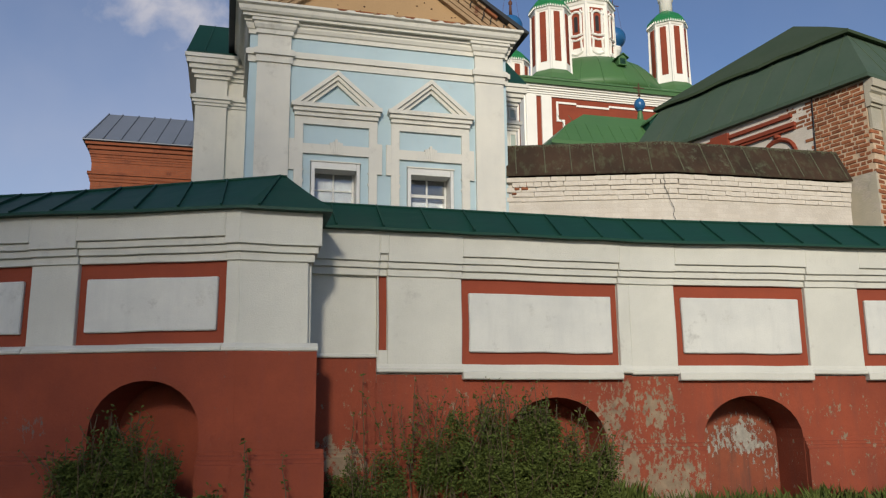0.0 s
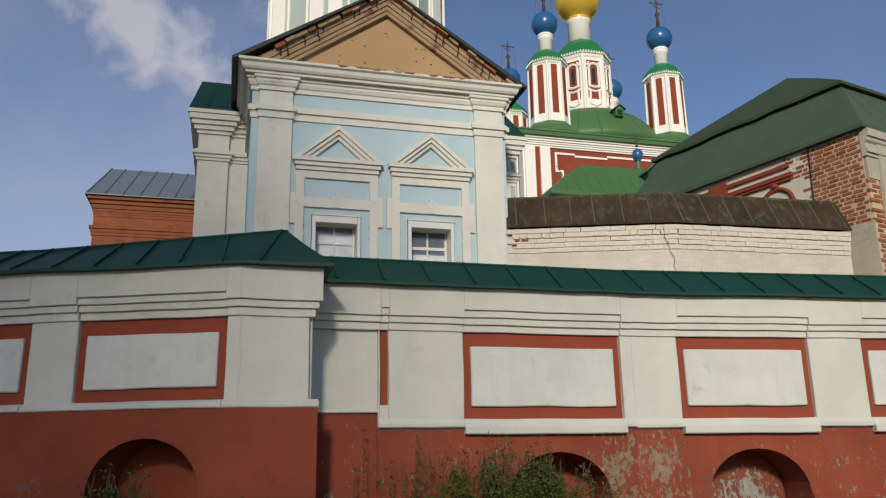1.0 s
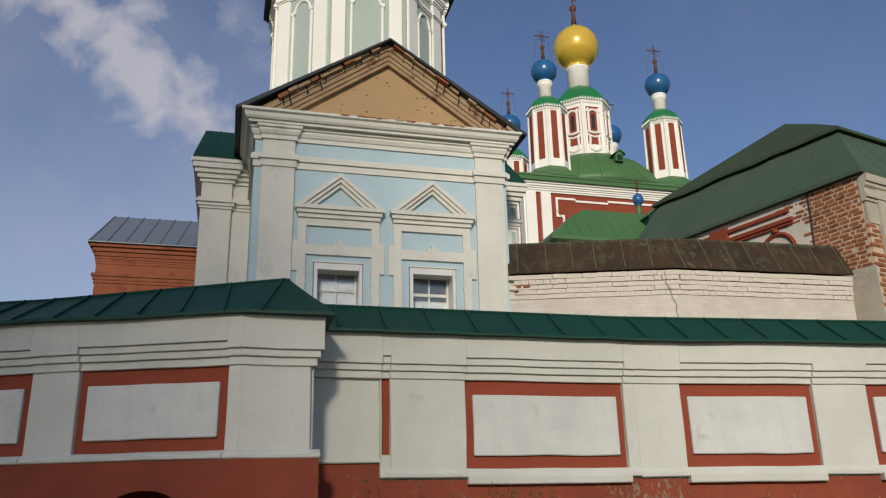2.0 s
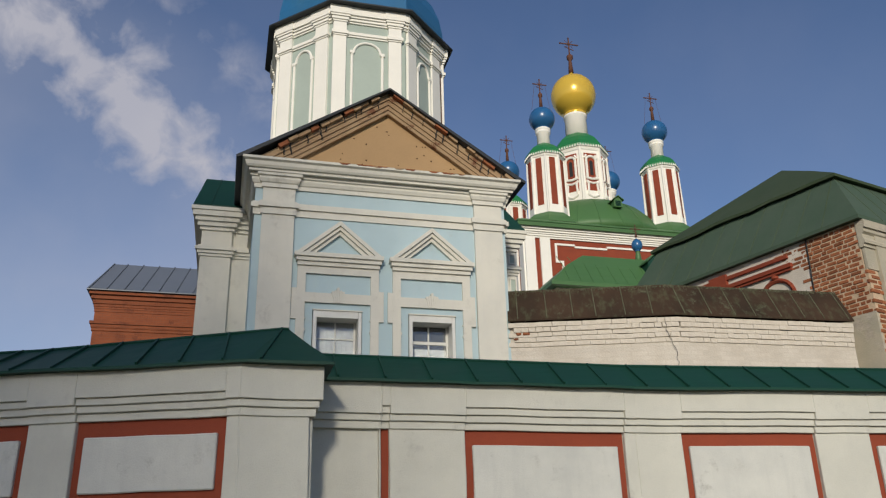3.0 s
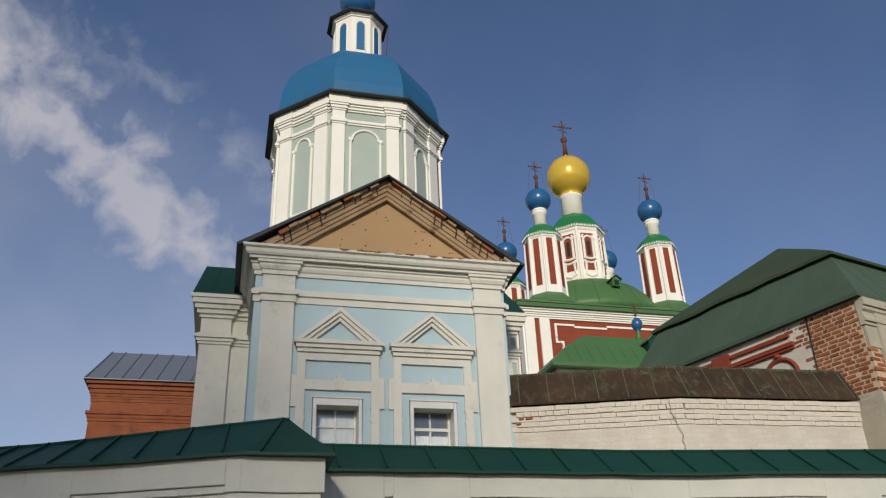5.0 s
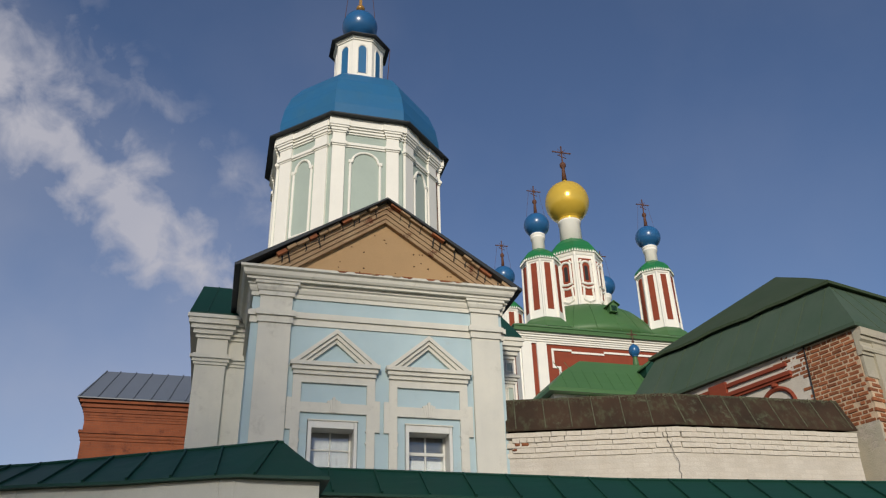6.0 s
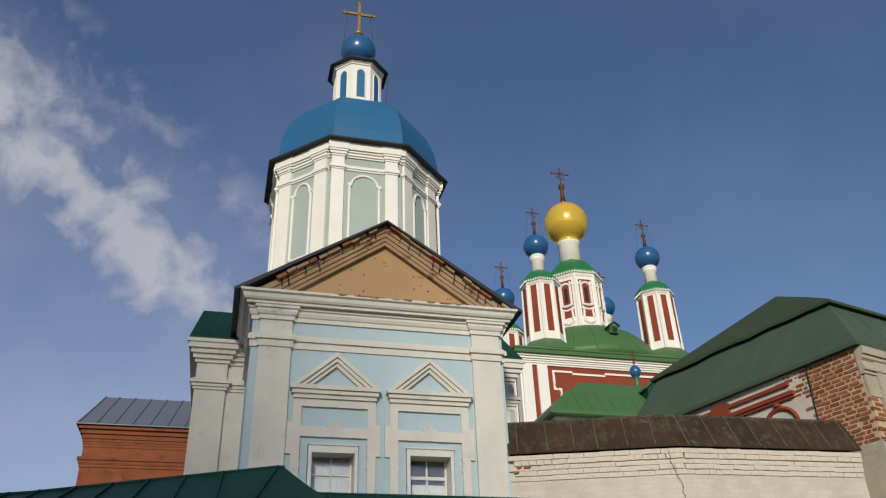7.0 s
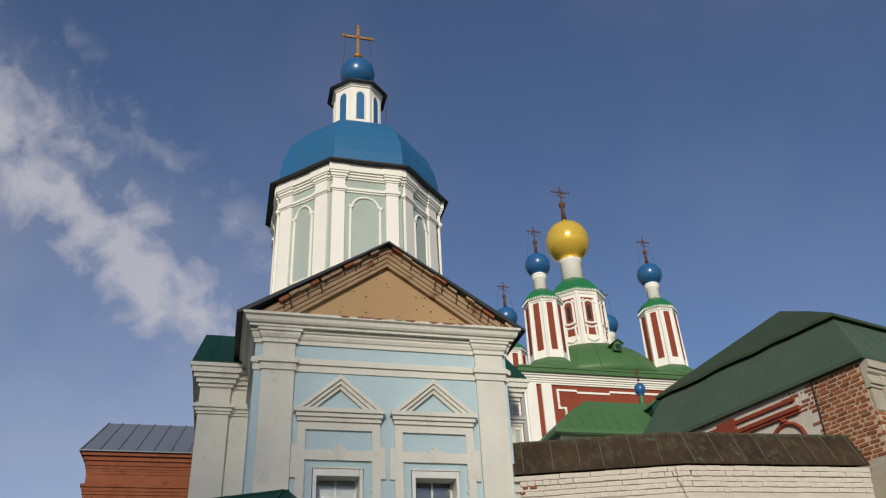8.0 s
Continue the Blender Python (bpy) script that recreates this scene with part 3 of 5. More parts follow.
def window_unit(xc, parent, curtains, bar=0.03):
    """Surround with pediment, blind panel, eared frame, and a casement set deep in the wall."""
    s = part("window_surround", boxed(xc - 0.78, xc - 0.62, -0.05, 0.02, 4.2, 7.05), M_PALE, parent)
    part("jamb", boxed(xc + 0.62, xc + 0.78, -0.05, 0.02, 4.2, 7.05), M_PALE, s)
    part("head", boxed(xc - 0.62, xc + 0.62, -0.05, 0.02, 6.90, 7.05), M_PALE, s)
    part("transom_band", boxed(xc - 0.62, xc + 0.62, -0.05, 0.02, 6.33, 6.52), M_PALE, s)
    for sg in (-1, 1):
        part("ear", boxed(xc + sg * 0.825 - 0.05, xc + sg * 0.825 + 0.05, -0.045, 0.02, 6.0, 6.60), M_PALE, s)
        bm = bmesh.new()
        prism(bm, [(xc + sg * 0.60, 6.02), (xc + sg * 0.66, 5.92), (xc + sg * 0.60, 5.80), (xc + sg * 0.63, 5.72), (xc + sg * 0.70, 5.72), (xc + sg * 0.70, 6.02)], -0.055, 0.0)
        part("scroll", bm, M_PALE, s)
    # pediment
    bm = bmesh.new()
    box(bm, xc - 0.79, xc + 0.79, -0.09, 0.02, 7.05, 7.13)
    box(bm, xc - 0.82, xc + 0.82, -0.13, 0.02, 7.13, 7.21)
    box(bm, xc - 0.855, xc + 0.855, -0.17, 0.02, 7.21, 7.29)
    p = part("pediment", bm, M_PALE, parent)
    ap, hb, zb = 7.97, 0.84, 7.27
    for k0, k1, o in ((0.0, 0.36, 0.16), (0.36, 0.68, 0.12), (0.68, 1.0, 0.07)):
        bm = bmesh.new()
        th = 0.26
        for sg in (-1, 1):
            pts = [(xc + sg * (hb - 0.33 * k0), zb), (xc, ap - th * k0), (xc, ap - th * k1), (xc + sg * (hb - 0.33 * k1), zb)]
            prism(bm, pts, -o, 0.0)
        part("raking_moulding", bm, M_PALE, p)
    # keystone of three fan blades
    for k in range(-2, 3):
        a0, a1 = radians(k * 6 - 2.8), radians(k * 6 + 2.8)
        r0, r1 = 0.28, 0.58 - 0.03 * abs(k) - (0.02 if k % 2 else 0)
        zc = 6.06
        pts = [(xc + r * math.sin(a), zc + r * math.cos(a)) for r, a in ((r0, a0), (r0, a1), (r1 - 0.02, a1), (r1, (a0 + a1) / 2), (r1 - 0.02, a0))]
        bm = bmesh.new()
        prism(bm, pts, -0.066 + 0.004 * abs(k), 0.0)
        part("keystone_blade", bm, M_PALE, s)
    # casement, set deep in the opening
    w = part("window_frame", boxed(xc - 0.455, xc - 0.39, -0.03, 0.29, 4.35, 6.18), M_FRAME, parent, "white painted window frame")
    part("frame_side", boxed(xc + 0.395, xc + 0.455, -0.03, 0.29, 4.35, 6.18), M_FRAME, w)
    part("frame_head", boxed(xc - 0.39, xc + 0.39, -0.03, 0.29, 6.05, 6.18), M_FRAME, w)
    part("head_moulding", boxed(xc - 0.47, xc + 0.47, -0.05, 0.0, 6.18, 6.205), M_PALE, w)
    part("frame_sill", boxed(xc - 0.39, xc + 0.39, -0.03, 0.29, 4.35, 4.43), M_FRAME, w)
    bm = bmesh.new()
    for x in (-0.39, 0.355):
        box(bm, xc + x, xc + x + 0.035, 0.29, 0.35, 4.40, 6.09)
    box(bm, xc - 0.355, xc + 0.355, 0.29, 0.35, 6.05, 6.09)
    part("sash", bm, M_FRAME, w)
    part("mullion", boxed(xc - 0.015, xc + 0.015, 0.305, 0.34, 4.43, 6.05), M_FRAME, w)
    part("glazing_bar", boxed(xc - 0.355, xc + 0.355, 0.30, 0.345, 5.72 - bar / 2, 5.72 + bar / 2), M_FRAME, w)
    part("glazing_bar", boxed(xc - 0.355, xc + 0.355, 0.30, 0.345, 5.06, 5.09), M_FRAME, w)
    for sg in (-1, 1):
        for z0, z1 in ((4.43, 5.06), (5.09, 5.72 - bar / 2), (5.72 + bar / 2, 6.05)):
            a, b = sorted((xc + sg * 0.015, xc + sg * 0.355))
            part("pane", boxed(a, b, 0.318, 0.324, z0, z1), M_GLASS, w).visible_shadow = False
    # net curtains; the full-height left one also imitates sky reflected in the glass
    for depth, cz in curtains:
        bm = bmesh.new()
        n = 30
        top = [bm.verts.new((xc - 0.38 + 0.76 * i / n, depth + 0.0008 * math.sin(i * 1.7), cz)) for i in range(n + 1)]
        bot = [bm.verts.new((xc - 0.38 + 0.76 * i / n, depth + 0.002 * math.sin(i * 1.7), 4.4)) for i in range(n + 1)]
        for i in range(n):
            bm.faces.new((top[i], top[i + 1], bot[i + 1], bot[i]))
        c = part("curtain", bm, M_LINEN, w, "white net curtain, also standing in for glass reflection")
        sm = c.modifiers.new("thickness", "SOLIDIFY")
        sm.thickness = 0.004


def church_front():
    b = thing("gabled_chapel", "pale blue stucco church front with tan brick gable", "chapel", MBL)
    W, D = 2.53, 2.6
    # walls with the two window openings through the front
    bm = bmesh.new()
    ops = [BC - 0.915, BC + 0.915]
    xs = [-W, ops[0] - 0.47, ops[0] + 0.47, ops[1] - 0.47, ops[1] + 0.47, W]
    zs = [0, 4.35, 6.18, 9.2]
    for i in range(5):
        for k in range(3):
            if not (i in (1, 3) and k == 1):
                box(bm, xs[i], xs[i + 1], 0, 0.5, zs[k], zs[k + 1])
    bmesh.ops.remove_doubles(bm, verts=bm.verts, dist=0.001)
    seen = {}
    for f in bm.faces:
        seen.setdefault(tuple(round(c, 3) for c in f.calc_center_median()), []).append(f)
    bmesh.ops.delete(bm, geom=[f for fs in seen.values() if len(fs) > 1 for f in fs], context="FACES_ONLY")
    part("front_wall", bm, M_BLUE, b, "pale blue stucco wall")
    bm = bmesh.new()
    box(bm, -W, -W + 0.4, 0.5, D, 0, 9.2)
    part("side_wall", bm, M_BLUE, b)
    part("side_wall", boxed(W - 0.4, W, 0.5, D, 0, 9.2), M_BLUE, b)
    part("dark_room", boxed(-W + 0.42, W - 0.42, 1.6, 1.65, 0.2, 9.0), M_DARK, b)
    part("room_floor", boxed(-W + 0.42, W - 0.42, 0.5, 1.6, 3.6, 3.7), M_DARK, b)
    part("room_ceiling", boxed(-W + 0.42, W - 0.42, 0.5, 1.6, 7.0, 7.1), M_DARK, b)
    for a, c in ((-2.39, -1.77), (1.86, 2.45)):
        part("pilaster", boxed(a, c, -0.07, 0.02, 0, 8.05), M_PALE, b)
        part("pilaster_head", boxed(a, c, -0.07, 0.02, 8.30, 8.6), M_PALE, b)
    # path of mouldings: round both corners, forward over the pilasters
    o = 0.07
    path = [(-W, D), (-W, 0), (-2.39, 0), (-2.39, -o), (-1.77, -o), (-1.77, 0), (1.86, 0), (1.86, -o), (2.45, -o), (2.45, 0), (W, 0), (W, D)]
    part("string_course", sweep(bmesh.new(), path, stepped((0.03, 8.04, 8.18), (0.07, 8.18, 8.28), (0.04, 8.28, 8.31))), M_PALE, b)
    part("cornice", sweep(bmesh.new(), path, [(-0.05, 8.60), (0.035, 8.60), (0.035, 8.68), (0.06, 8.70), (0.085, 8.76), (0.085, 8.80), (0.12, 8.82), (0.12, 8.88), (-0.05, 8.88)]), M_PALE, b)
    path2 = [(-W, D), (-W, -0.06), (W, -0.06), (W, D)]
    part("crown_moulding", sweep(bmesh.new(), path2, [(-0.05, 8.88), (0.15, 8.88), (0.15, 8.93), (0.19, 8.94), (0.22, 8.98), (0.235, 9.05), (0.285, 9.08), (0.285, 9.13), (-0.05, 9.135)]), M_PALE, b)
    # gable
    bm = bmesh.new()
    prism(bm, [(-W - 0.1, 9.2), (W + 0.15, 9.2), (0.06, 10.98)], 0.06, 0.4)
    part("gable_wall", bm, M_TAN, b, "tan plaster gable")
    ax, az, lx, rx2, bz = 0.06, 11.03, -2.70, 2.84, 9.14
    for k0, k1, o in ((0.10, 0.40, 0.13), (0.40, 0.62, 0.10), (0.62, 0.82, 0.07), (0.82, 1.0, 0.045)):
        bm = bmesh.new()
        th = 0.50
        for ex, sl in ((lx, 1), (rx2, -1)):
            base = 0.76
            pts = [(ex + sl * base * k0, bz), (ax, az - th * k0), (ax, az - th * k1), (ex + sl * base * k1, bz)]
            prism(bm, pts, -o, 0.1)
        part("raking_cornice", bm, M_TANCORN, b, "eroded unpainted raking cornice")
    # brick teeth along the rake, some missing
    rnd = random.Random(4)
    for ex in (lx, rx2):
        L = math.hypot(ax - ex, az - bz)
        d = Vector(((ax - ex) / L, 0, (az - bz) / L))
        nn = Vector((-d.z, 0, d.x)) if d.x > 0 else Vector((d.z, 0, -d.x))
        s = 0.14
        while s < L - 0.15:
            ln = rnd.uniform(0.16, 0.30)
            if rnd.random() > 0.12:
                bm = bmesh.new()
                hh = rnd.uniform(0.06, 0.085)
                c = Vector((ex, 0, bz)) + d * s + nn * -0.02
                vs = []
                for yy in (-0.26 + rnd.uniform(0, .05), 0.1):
                    for du, dn in ((0, -hh), (ln, -hh), (ln, 0), (0, 0)):
                        q = c + d * du + nn * dn
                        vs.append(bm.verts.new((q.x, yy, q.z)))
                for q in ((0, 1, 2, 3), (4, 5, 6, 7), (0, 1, 5, 4), (1, 2, 6, 5), (2, 3, 7, 6), (3, 0, 4, 7)):
                    bm.faces.new([vs[j] for j in q])
                part("brick", bm, M_BRICK if rnd.random() < 0.35 else M_TANCORN, b)
            s += ln + rnd.choice((0.012, 0.012, 0.02, 0.06))
    # open joints across the rake, and a broken edge on the crown moulding
    for ex in (lx, rx2):
        L = math.hypot(ax - ex, az - bz)
        d = Vector(((ax - ex) / L, 0, (az - bz) / L))
        nn = Vector((d.z, 0, -d.x)) if d.x > 0 else Vector((-d.z, 0, d.x))
        for i in range(10):
            s = 0.35 + i * 0.29 + rnd.uniform(-0.09, 0.09)
            ln = rnd.uniform(0.12, 0.24)
            q = Vector((ex, 0, bz)) + d * s + nn * 0.07
            bm = bmesh.new()
            k = 0.0
            x, z, wd = q.x, q.z, rnd.uniform(0.012, 0.022)
            ring = []
            for j in range(5):
                f = j / 4
                o = rnd.uniform(-0.012, 0.012)
                p = q + Vector((0.18 * ln * (1 if ex < 0 else -1), 0, -ln)) * f
                ring.append((p.x + o, p.z, wd * (1 - 0.6 * f)))
            pts = [(x - w_, z) for x, z, w_ in ring] + [(x + w_, z) for x, z, w_ in ring[::-1]]
            prism(bm, pts, -0.136 - 0.002 * (i % 3), 0.0)
            part("open_joint", bm, M_DARK, b)
    for i in range(26):
        x = rnd.choice((rnd.uniform(-0.9, 0.3), rnd.uniform(-0.45, 0.1), rnd.uniform(0.4, 1.6), rnd.uniform(-1.6, 1.9)))
        hh = rnd.uniform(0.015, 0.04)
        ww = rnd.uniform(0.03, 0.12)
        bm = bmesh.new()
        prism(bm, [(x - ww, 9.135), (x - ww * 0.5, 9.135 - hh), (x + ww * 0.3, 9.13 - hh * 0.8), (x + ww, 9.135)], -0.352 - 0.001 * (i % 4), -0.1)
        part("broken_edge", bm, M_BRICK if i % 3 else M_TANCORN, b)
    # putlog holes and knocks in the gable plaster
    for x, z in ((-0.15, 10.24), (0.06, 10.16), (0.10, 10.08), (-0.63, 9.92), (-0.37, 9.82), (-0.37, 9.45), (-0.89, 9.42), (-0.86, 9.55), (0.69, 9.88),
                 (0.82, 9.885), (0.88, 9.885), (0.85, 9.69), (0.70, 9.60), (1.0, 9.57), (1.42, 9.43), (1.49, 9.44), (-0.45, 9.35), (0.3, 9.40)):
        w_, h_ = rnd.uniform(0.012, 0.032), rnd.uniform(0.010, 0.022)
        pts = [(x + w_ * math.cos(q) * rnd.uniform(0.6, 1.1), z + h_ * math.sin(q) * rnd.uniform(0.6, 1.1)) for q in (k * 1.047 for k in range(6))]
        part("plaster_hole", prism(bmesh.new(), pts, 0.052, 0.07), M_HOLE, b)
    # roof sheets
    for ex, sg in ((lx - 0.23, 1), (rx2 + 0.10, -1)):
        bm = bmesh.new()
        prism(bm, [(ex, 9.085), (ex + sg * 0.16, 9.14), (ax, az - 0.06), (ax, az - 0.02), (ex - sg * 0.01, 9.13)], -0.30, 8.0)
        part("roof_sheet", bm, M_DARKSHEET, b, "dark sheet-metal roof")
    for o in ops:
        window_unit(o, b, *((((0.336, 6.10),), 0.025) if o < 0 else (((0.336, 5.60),), 0.06)))
    return b


church_front()

# main body behind, wider than the front
MWG = facing(-1.68, 17.06, RX, RY)


def church_body():
    b = thing("church", "pale stucco church body with green sheet roof", "church", MWG)
    x0, x1, dep = -3.55, 3.50, 16.0
    part("body_wall", boxed(x0, x1, 0, dep, 0, 8.9), M_PALE, b)
    for a, c in ((-3.56, -2.93), (3.1, 3.51)):
        part("pilaster", boxed(a, c, -0.09, 0.02, 0, 7.89), M_PALE, b)
        part("pilaster_head", boxed(a, c, -0.09, 0.02, 8.13, 8.5), M_PALE, b)
    # sunk greenish panels on the outer pilaster
    for z0, z1 in ((8.17, 8.42), (7.3, 7.82), (6.5, 7.15), (5.5, 6.3)):
        bm = bmesh.new()
        for a, c, e0, e1 in ((3.33, 3.36, z0, z1), (3.47, 3.50, z0, z1), (3.36, 3.47, z1 - 0.03, z1), (3.36, 3.47, z0, z0 + 0.03)):
            box(bm, a, c, -0.115, -0.08, e0, e1)
        fr = part("panel_moulding", bm, M_PALE, b)
        part("sunk_panel", boxed(3.36, 3.47, -0.096, -0.08, z0 + 0.03, z1 - 0.03), M_SAGE, fr, "greenish sunk stucco panel")
    o = 0.09
    path = [(x0, dep), (x0, -0.0), (x0 - 0.01, -o), (-2.93, -o), (-2.93, 0), (3.1, 0), (3.1, -o), (x1 + 0.01, -o), (x1, 0), (x1, dep)]
    part("string_course", sweep(bmesh.new(), path, stepped((0.03, 7.89, 7.95), (0.06, 7.95, 8.02), (0.10, 8.02, 8.09), (0.05, 8.09, 8.13))), M_PALE, b)
    part("cornice", sweep(bmesh.new(), path, stepped((0.04, 8.48, 8.56), (0.09, 8.56, 8.66), (0.14, 8.66, 8.76), (0.19, 8.76, 8.88), (0.22, 8.88, 8.96))), M_PALE, b)
    bm = bmesh.new()
    e, t = 0.23, 1.0
    ev = [(x0 - e, -e), (x1 + e, -e), (x1 + e, dep + e), (x0 - e, dep + e)]
    tp = [(x0 - 0.06, t), (x1 + 0.06, t), (x1 + 0.06, dep - t), (x0 - 0.06, dep - t)]
    E = [bm.verts.new((x, y, 8.96)) for x, y in ev]
    E2 = [bm.verts.new((x, y, 9.02)) for x, y in ev]
    T2 = [bm.verts.new((x, y, 10.2)) for x, y in tp]
    for i in range(4):
        j = (i + 1) % 4
        bm.faces.new((E[i], E[j], E2[j], E2[i]))
        bm.faces.new((E2[i], E2[j], T2[j], T2[i]))
    bm.faces.new(T2)
    bm.faces.new(E[::-1])
    part("roof", bm, M_GREEN, b, "dark green seamed sheet-metal roof")
    for i in range(12):
        f = (i + 0.6) / 12.5
        a = Vector((*ev[0], 9.02)).lerp(Vector((*ev[1], 9.02)), f)
        c = Vector((*tp[0], 10.2)).lerp(Vector((*tp[1], 10.2)), f)
        part("seam", tube(bmesh.new(), a, c, 0.018, n=5), M_GREEN, b)
    return b


church_body()

# ---- octagonal drum with blue dome ----
DC = Vector((-2.42 + RX * 0.15 - RY * 3.14, 23.78 + RY * 0.15 + RX * 3.14))
MDR = facing(DC.x, DC.y, RX, RY)
OCT = math.pi / 8


def octagon(r):
    return [(r * math.cos(-OCT - math.pi / 2 + math.pi / 4 * i), r * math.sin(-OCT - math.pi / 2 + math.pi / 4 * i)) for i in range(8)]


def cross_on(parent, z0, h, arm, th, mat, orth=False, ball=0.1):
    bm = bmesh.new()
    lathe(bm, [(0.01, z0 - ball), (ball, z0 - ball * 0.5), (ball * 1.05, z0), (ball * 0.8, z0 + ball * 0.6), (0.03, z0 + ball)], 12)
    c = part("finial_ball", bm, mat, parent, smooth=True)
    c2 = part("cross", boxed(-th, th, -th * 0.6, th * 0.6, z0, z0 + h), mat, parent)
    za = z0 + h * 0.64
    part("cross_arm", boxed(-arm, arm, -th * 0.6, th * 0.6, za - th, za + th), mat, c2)
    for x, z in ((-arm, za), (arm, za), (0, z0 + h)):
        bm = bmesh.new()
        prism(bm, [(x - th * 1.7, z), (x, z - th * 1.7), (x + th * 1.7, z), (x, z + th * 1.7)], -th * 0.6, th * 0.6)
        part("cross_tip", bm, mat, c2)
    if orth:
        bm = bmesh.new()
        k = arm * 0.5
        prism(bm, [(-k, za - h * 0.24 + k * .35), (k, za - h * 0.24 - k * .35), (k, za - h * 0.24 - k * .35 - th), (-k, za - h * 0.24 + k * .35 - th)], -th * .5, th * .5)
        part("slanted_arm", bm, mat, c2)
        for a in (45, 135, 225, 315):
            d = Vector((math.cos(radians(a)), 0, math.sin(radians(a)))) * arm * 0.62
            part("ray", tube(bmesh.new(), (0, 0, za), (d.x, 0, za + d.z), th * 0.5, n=4), mat, c2)
    return c2


def onion(r, z0, z1, neck):
    """Profile of a near-round onion of radius r from its neck at z0 to its tip at z1."""
    h = z1 - z0
    pts = [(neck, z0), (neck * 1.02, z0 + 0.02 * h)]
    zc = z0 + 0.45 * h
    for i in range(1, 15):
        a = -math.pi / 2 + math.pi * (0.10 + 0.86 * i / 15)
        pts.append((max(r * math.cos(a), 0.02), zc + 0.455 * h * math.sin(a)))
    pts += [(r * 0.12, z0 + 0.93 * h), (r * 0.06, z1)]
    return pts


def drum():
    d = thing("domed_tower", "white octagonal drum with sage panels and blue dome", "tower", MDR)
    R = 3.24
    part("drum_wall", lathe(bmesh.new(), [(R, 8.0), (R, 20.0)], 8, -OCT - math.pi / 2), M_SAGE, d)
    ap = R * math.cos(OCT)
    for i in range(8):
        wide = i % 2 == 0
        inn, out, hw, cx = (0.74, 1.20, 0.53, -0.10) if wide else (0.54, 1.08, 0.40, -0.08)
        f = part("face", boxed(-inn + 0.004 + cx, inn - 0.004 + cx, -ap - 0.02, -ap + 0.05, 9.5, 18.8), M_SAGE, d, "sage painted wall panel", m=pose(0, 0, 0, 0, 0, 45 * i))
        for sg in (-1, 1):
            a, b = sorted((sg * inn + cx, sg * out + cx))
            part("pilaster", boxed(a, b, -ap - 0.09, -ap + 0.05, 9.5, 18.82, bevel=0.012), M_DRUMWHITE, f)
            bm = sweep(bmesh.new(), [(a, -ap + 0.05), (a, -ap - 0.10), (b, -ap - 0.10), (b, -ap + 0.05)],
                       stepped((0.02, 18.80, 18.86), (0.06, 18.86, 18.97), (0.025, 18.97, 19.03), (0.0, 19.03, 19.36), (0.03, 19.36, 19.43), (0.07, 19.43, 19.54), (0.11, 19.54, 19.62), (0.14, 19.62, 20.0)))
            part("capital", bm, M_DRUMWHITE, f)
        # blind arched window: a raised white band with shouldered springing and a sill
        zs, z0 = 18.20, 15.55
        bm = bmesh.new()
        arch = arch_pts(cx, hw - 0.06, zs, 0.42, 12)
        outer = [(cx - hw, z0), (cx - hw, zs), *arch, (cx + hw, zs), (cx + hw, z0)]
        for (xa, za), (xb, zb) in zip(outer, outer[1:]):
            tube(bm, (xa, -ap - 0.035, za), (xb, -ap - 0.035, zb), 0.05, n=8)
        tube(bm, (cx - hw, -ap - 0.035, z0), (cx + hw, -ap - 0.035, z0), 0.05, n=8)
        for sg in (-1, 1):
            box(bm, cx + sg * hw - 0.07, cx + sg * hw + 0.07, -ap - 0.09, -ap + 0.02, zs - 0.06, zs + 0.06)
        part("blind_window", bm, M_DRUMWHITE, f)
        bm = bmesh.new()
        box(bm, -inn - 0.1, inn + 0.1, -ap - 0.06, -ap + 0.05, 18.80, 18.87)
        box(bm, -inn - 0.1, inn + 0.1, -ap - 0.10, -ap + 0.05, 18.87, 18.98)
        part("string_band", bm, M_DRUMWHITE, f)
    part("cornice", sweep(bmesh.new(), octagon(R), stepped((0.05, 19.37, 19.44), (0.10, 19.44, 19.54), (0.15, 19.54, 19.62), (0.21, 19.62, 20.02)), closed=True), M_DRUMWHITE, d)
    bm = sweep(bmesh.new(), octagon(R), [(-0.2, 19.95), (0.45, 19.95), (0.45, 20.0), (-0.3, 20.2)], closed=True)
    part("eave", bm, M_DARKSHEET, d, "dark sheet-metal eave")
    prof = [(3.36, 20.0), (3.34, 20.7), (3.22, 21.4), (2.96, 22.1), (2.56, 22.68), (2.05, 23.12), (1.45, 23.45), (1.0, 23.62)]
    bm = lathe(bmesh.new(), prof, 8, -OCT - math.pi / 2)
    dome = part("dome", bm, M_BLUEDOME, d, "faceted blue sheet-metal dome")
    # lantern
    part("lantern", lathe(bmesh.new(), [(1.04, 23.4), (1.04, 25.95)], 8, -OCT - math.pi / 2), M_DRUMWHITE, d)
    la = 1.04 * math.cos(OCT)
    for i in range(8):
        bm = bmesh.new()
        prism(bm, [(-0.16, 24.05), (0.16, 24.05), *arch_pts(0, 0.16, 25.3, 0.2, 8)[::-1]], -la - 0.02, -la + 0.1)
        lw = part("lantern_window", bm, M_BLUEDOME, d, "blue painted blind window", m=pose(0, 0, 0, 0, 0, 45 * i))
        bm = bmesh.new()
        rim = [(-0.19, 24.03), *arch_pts(0, 0.19, 25.3, 0.24, 8), (0.19, 24.03)]
        for (xa, za), (xb, zb) in zip(rim, rim[1:]):
            tube(bm, (xa, -la - 0.01, za), (xb, -la - 0.01, zb), 0.03, n=4)
        part("window_rim", bm, M_DRUMWHITE, lw)
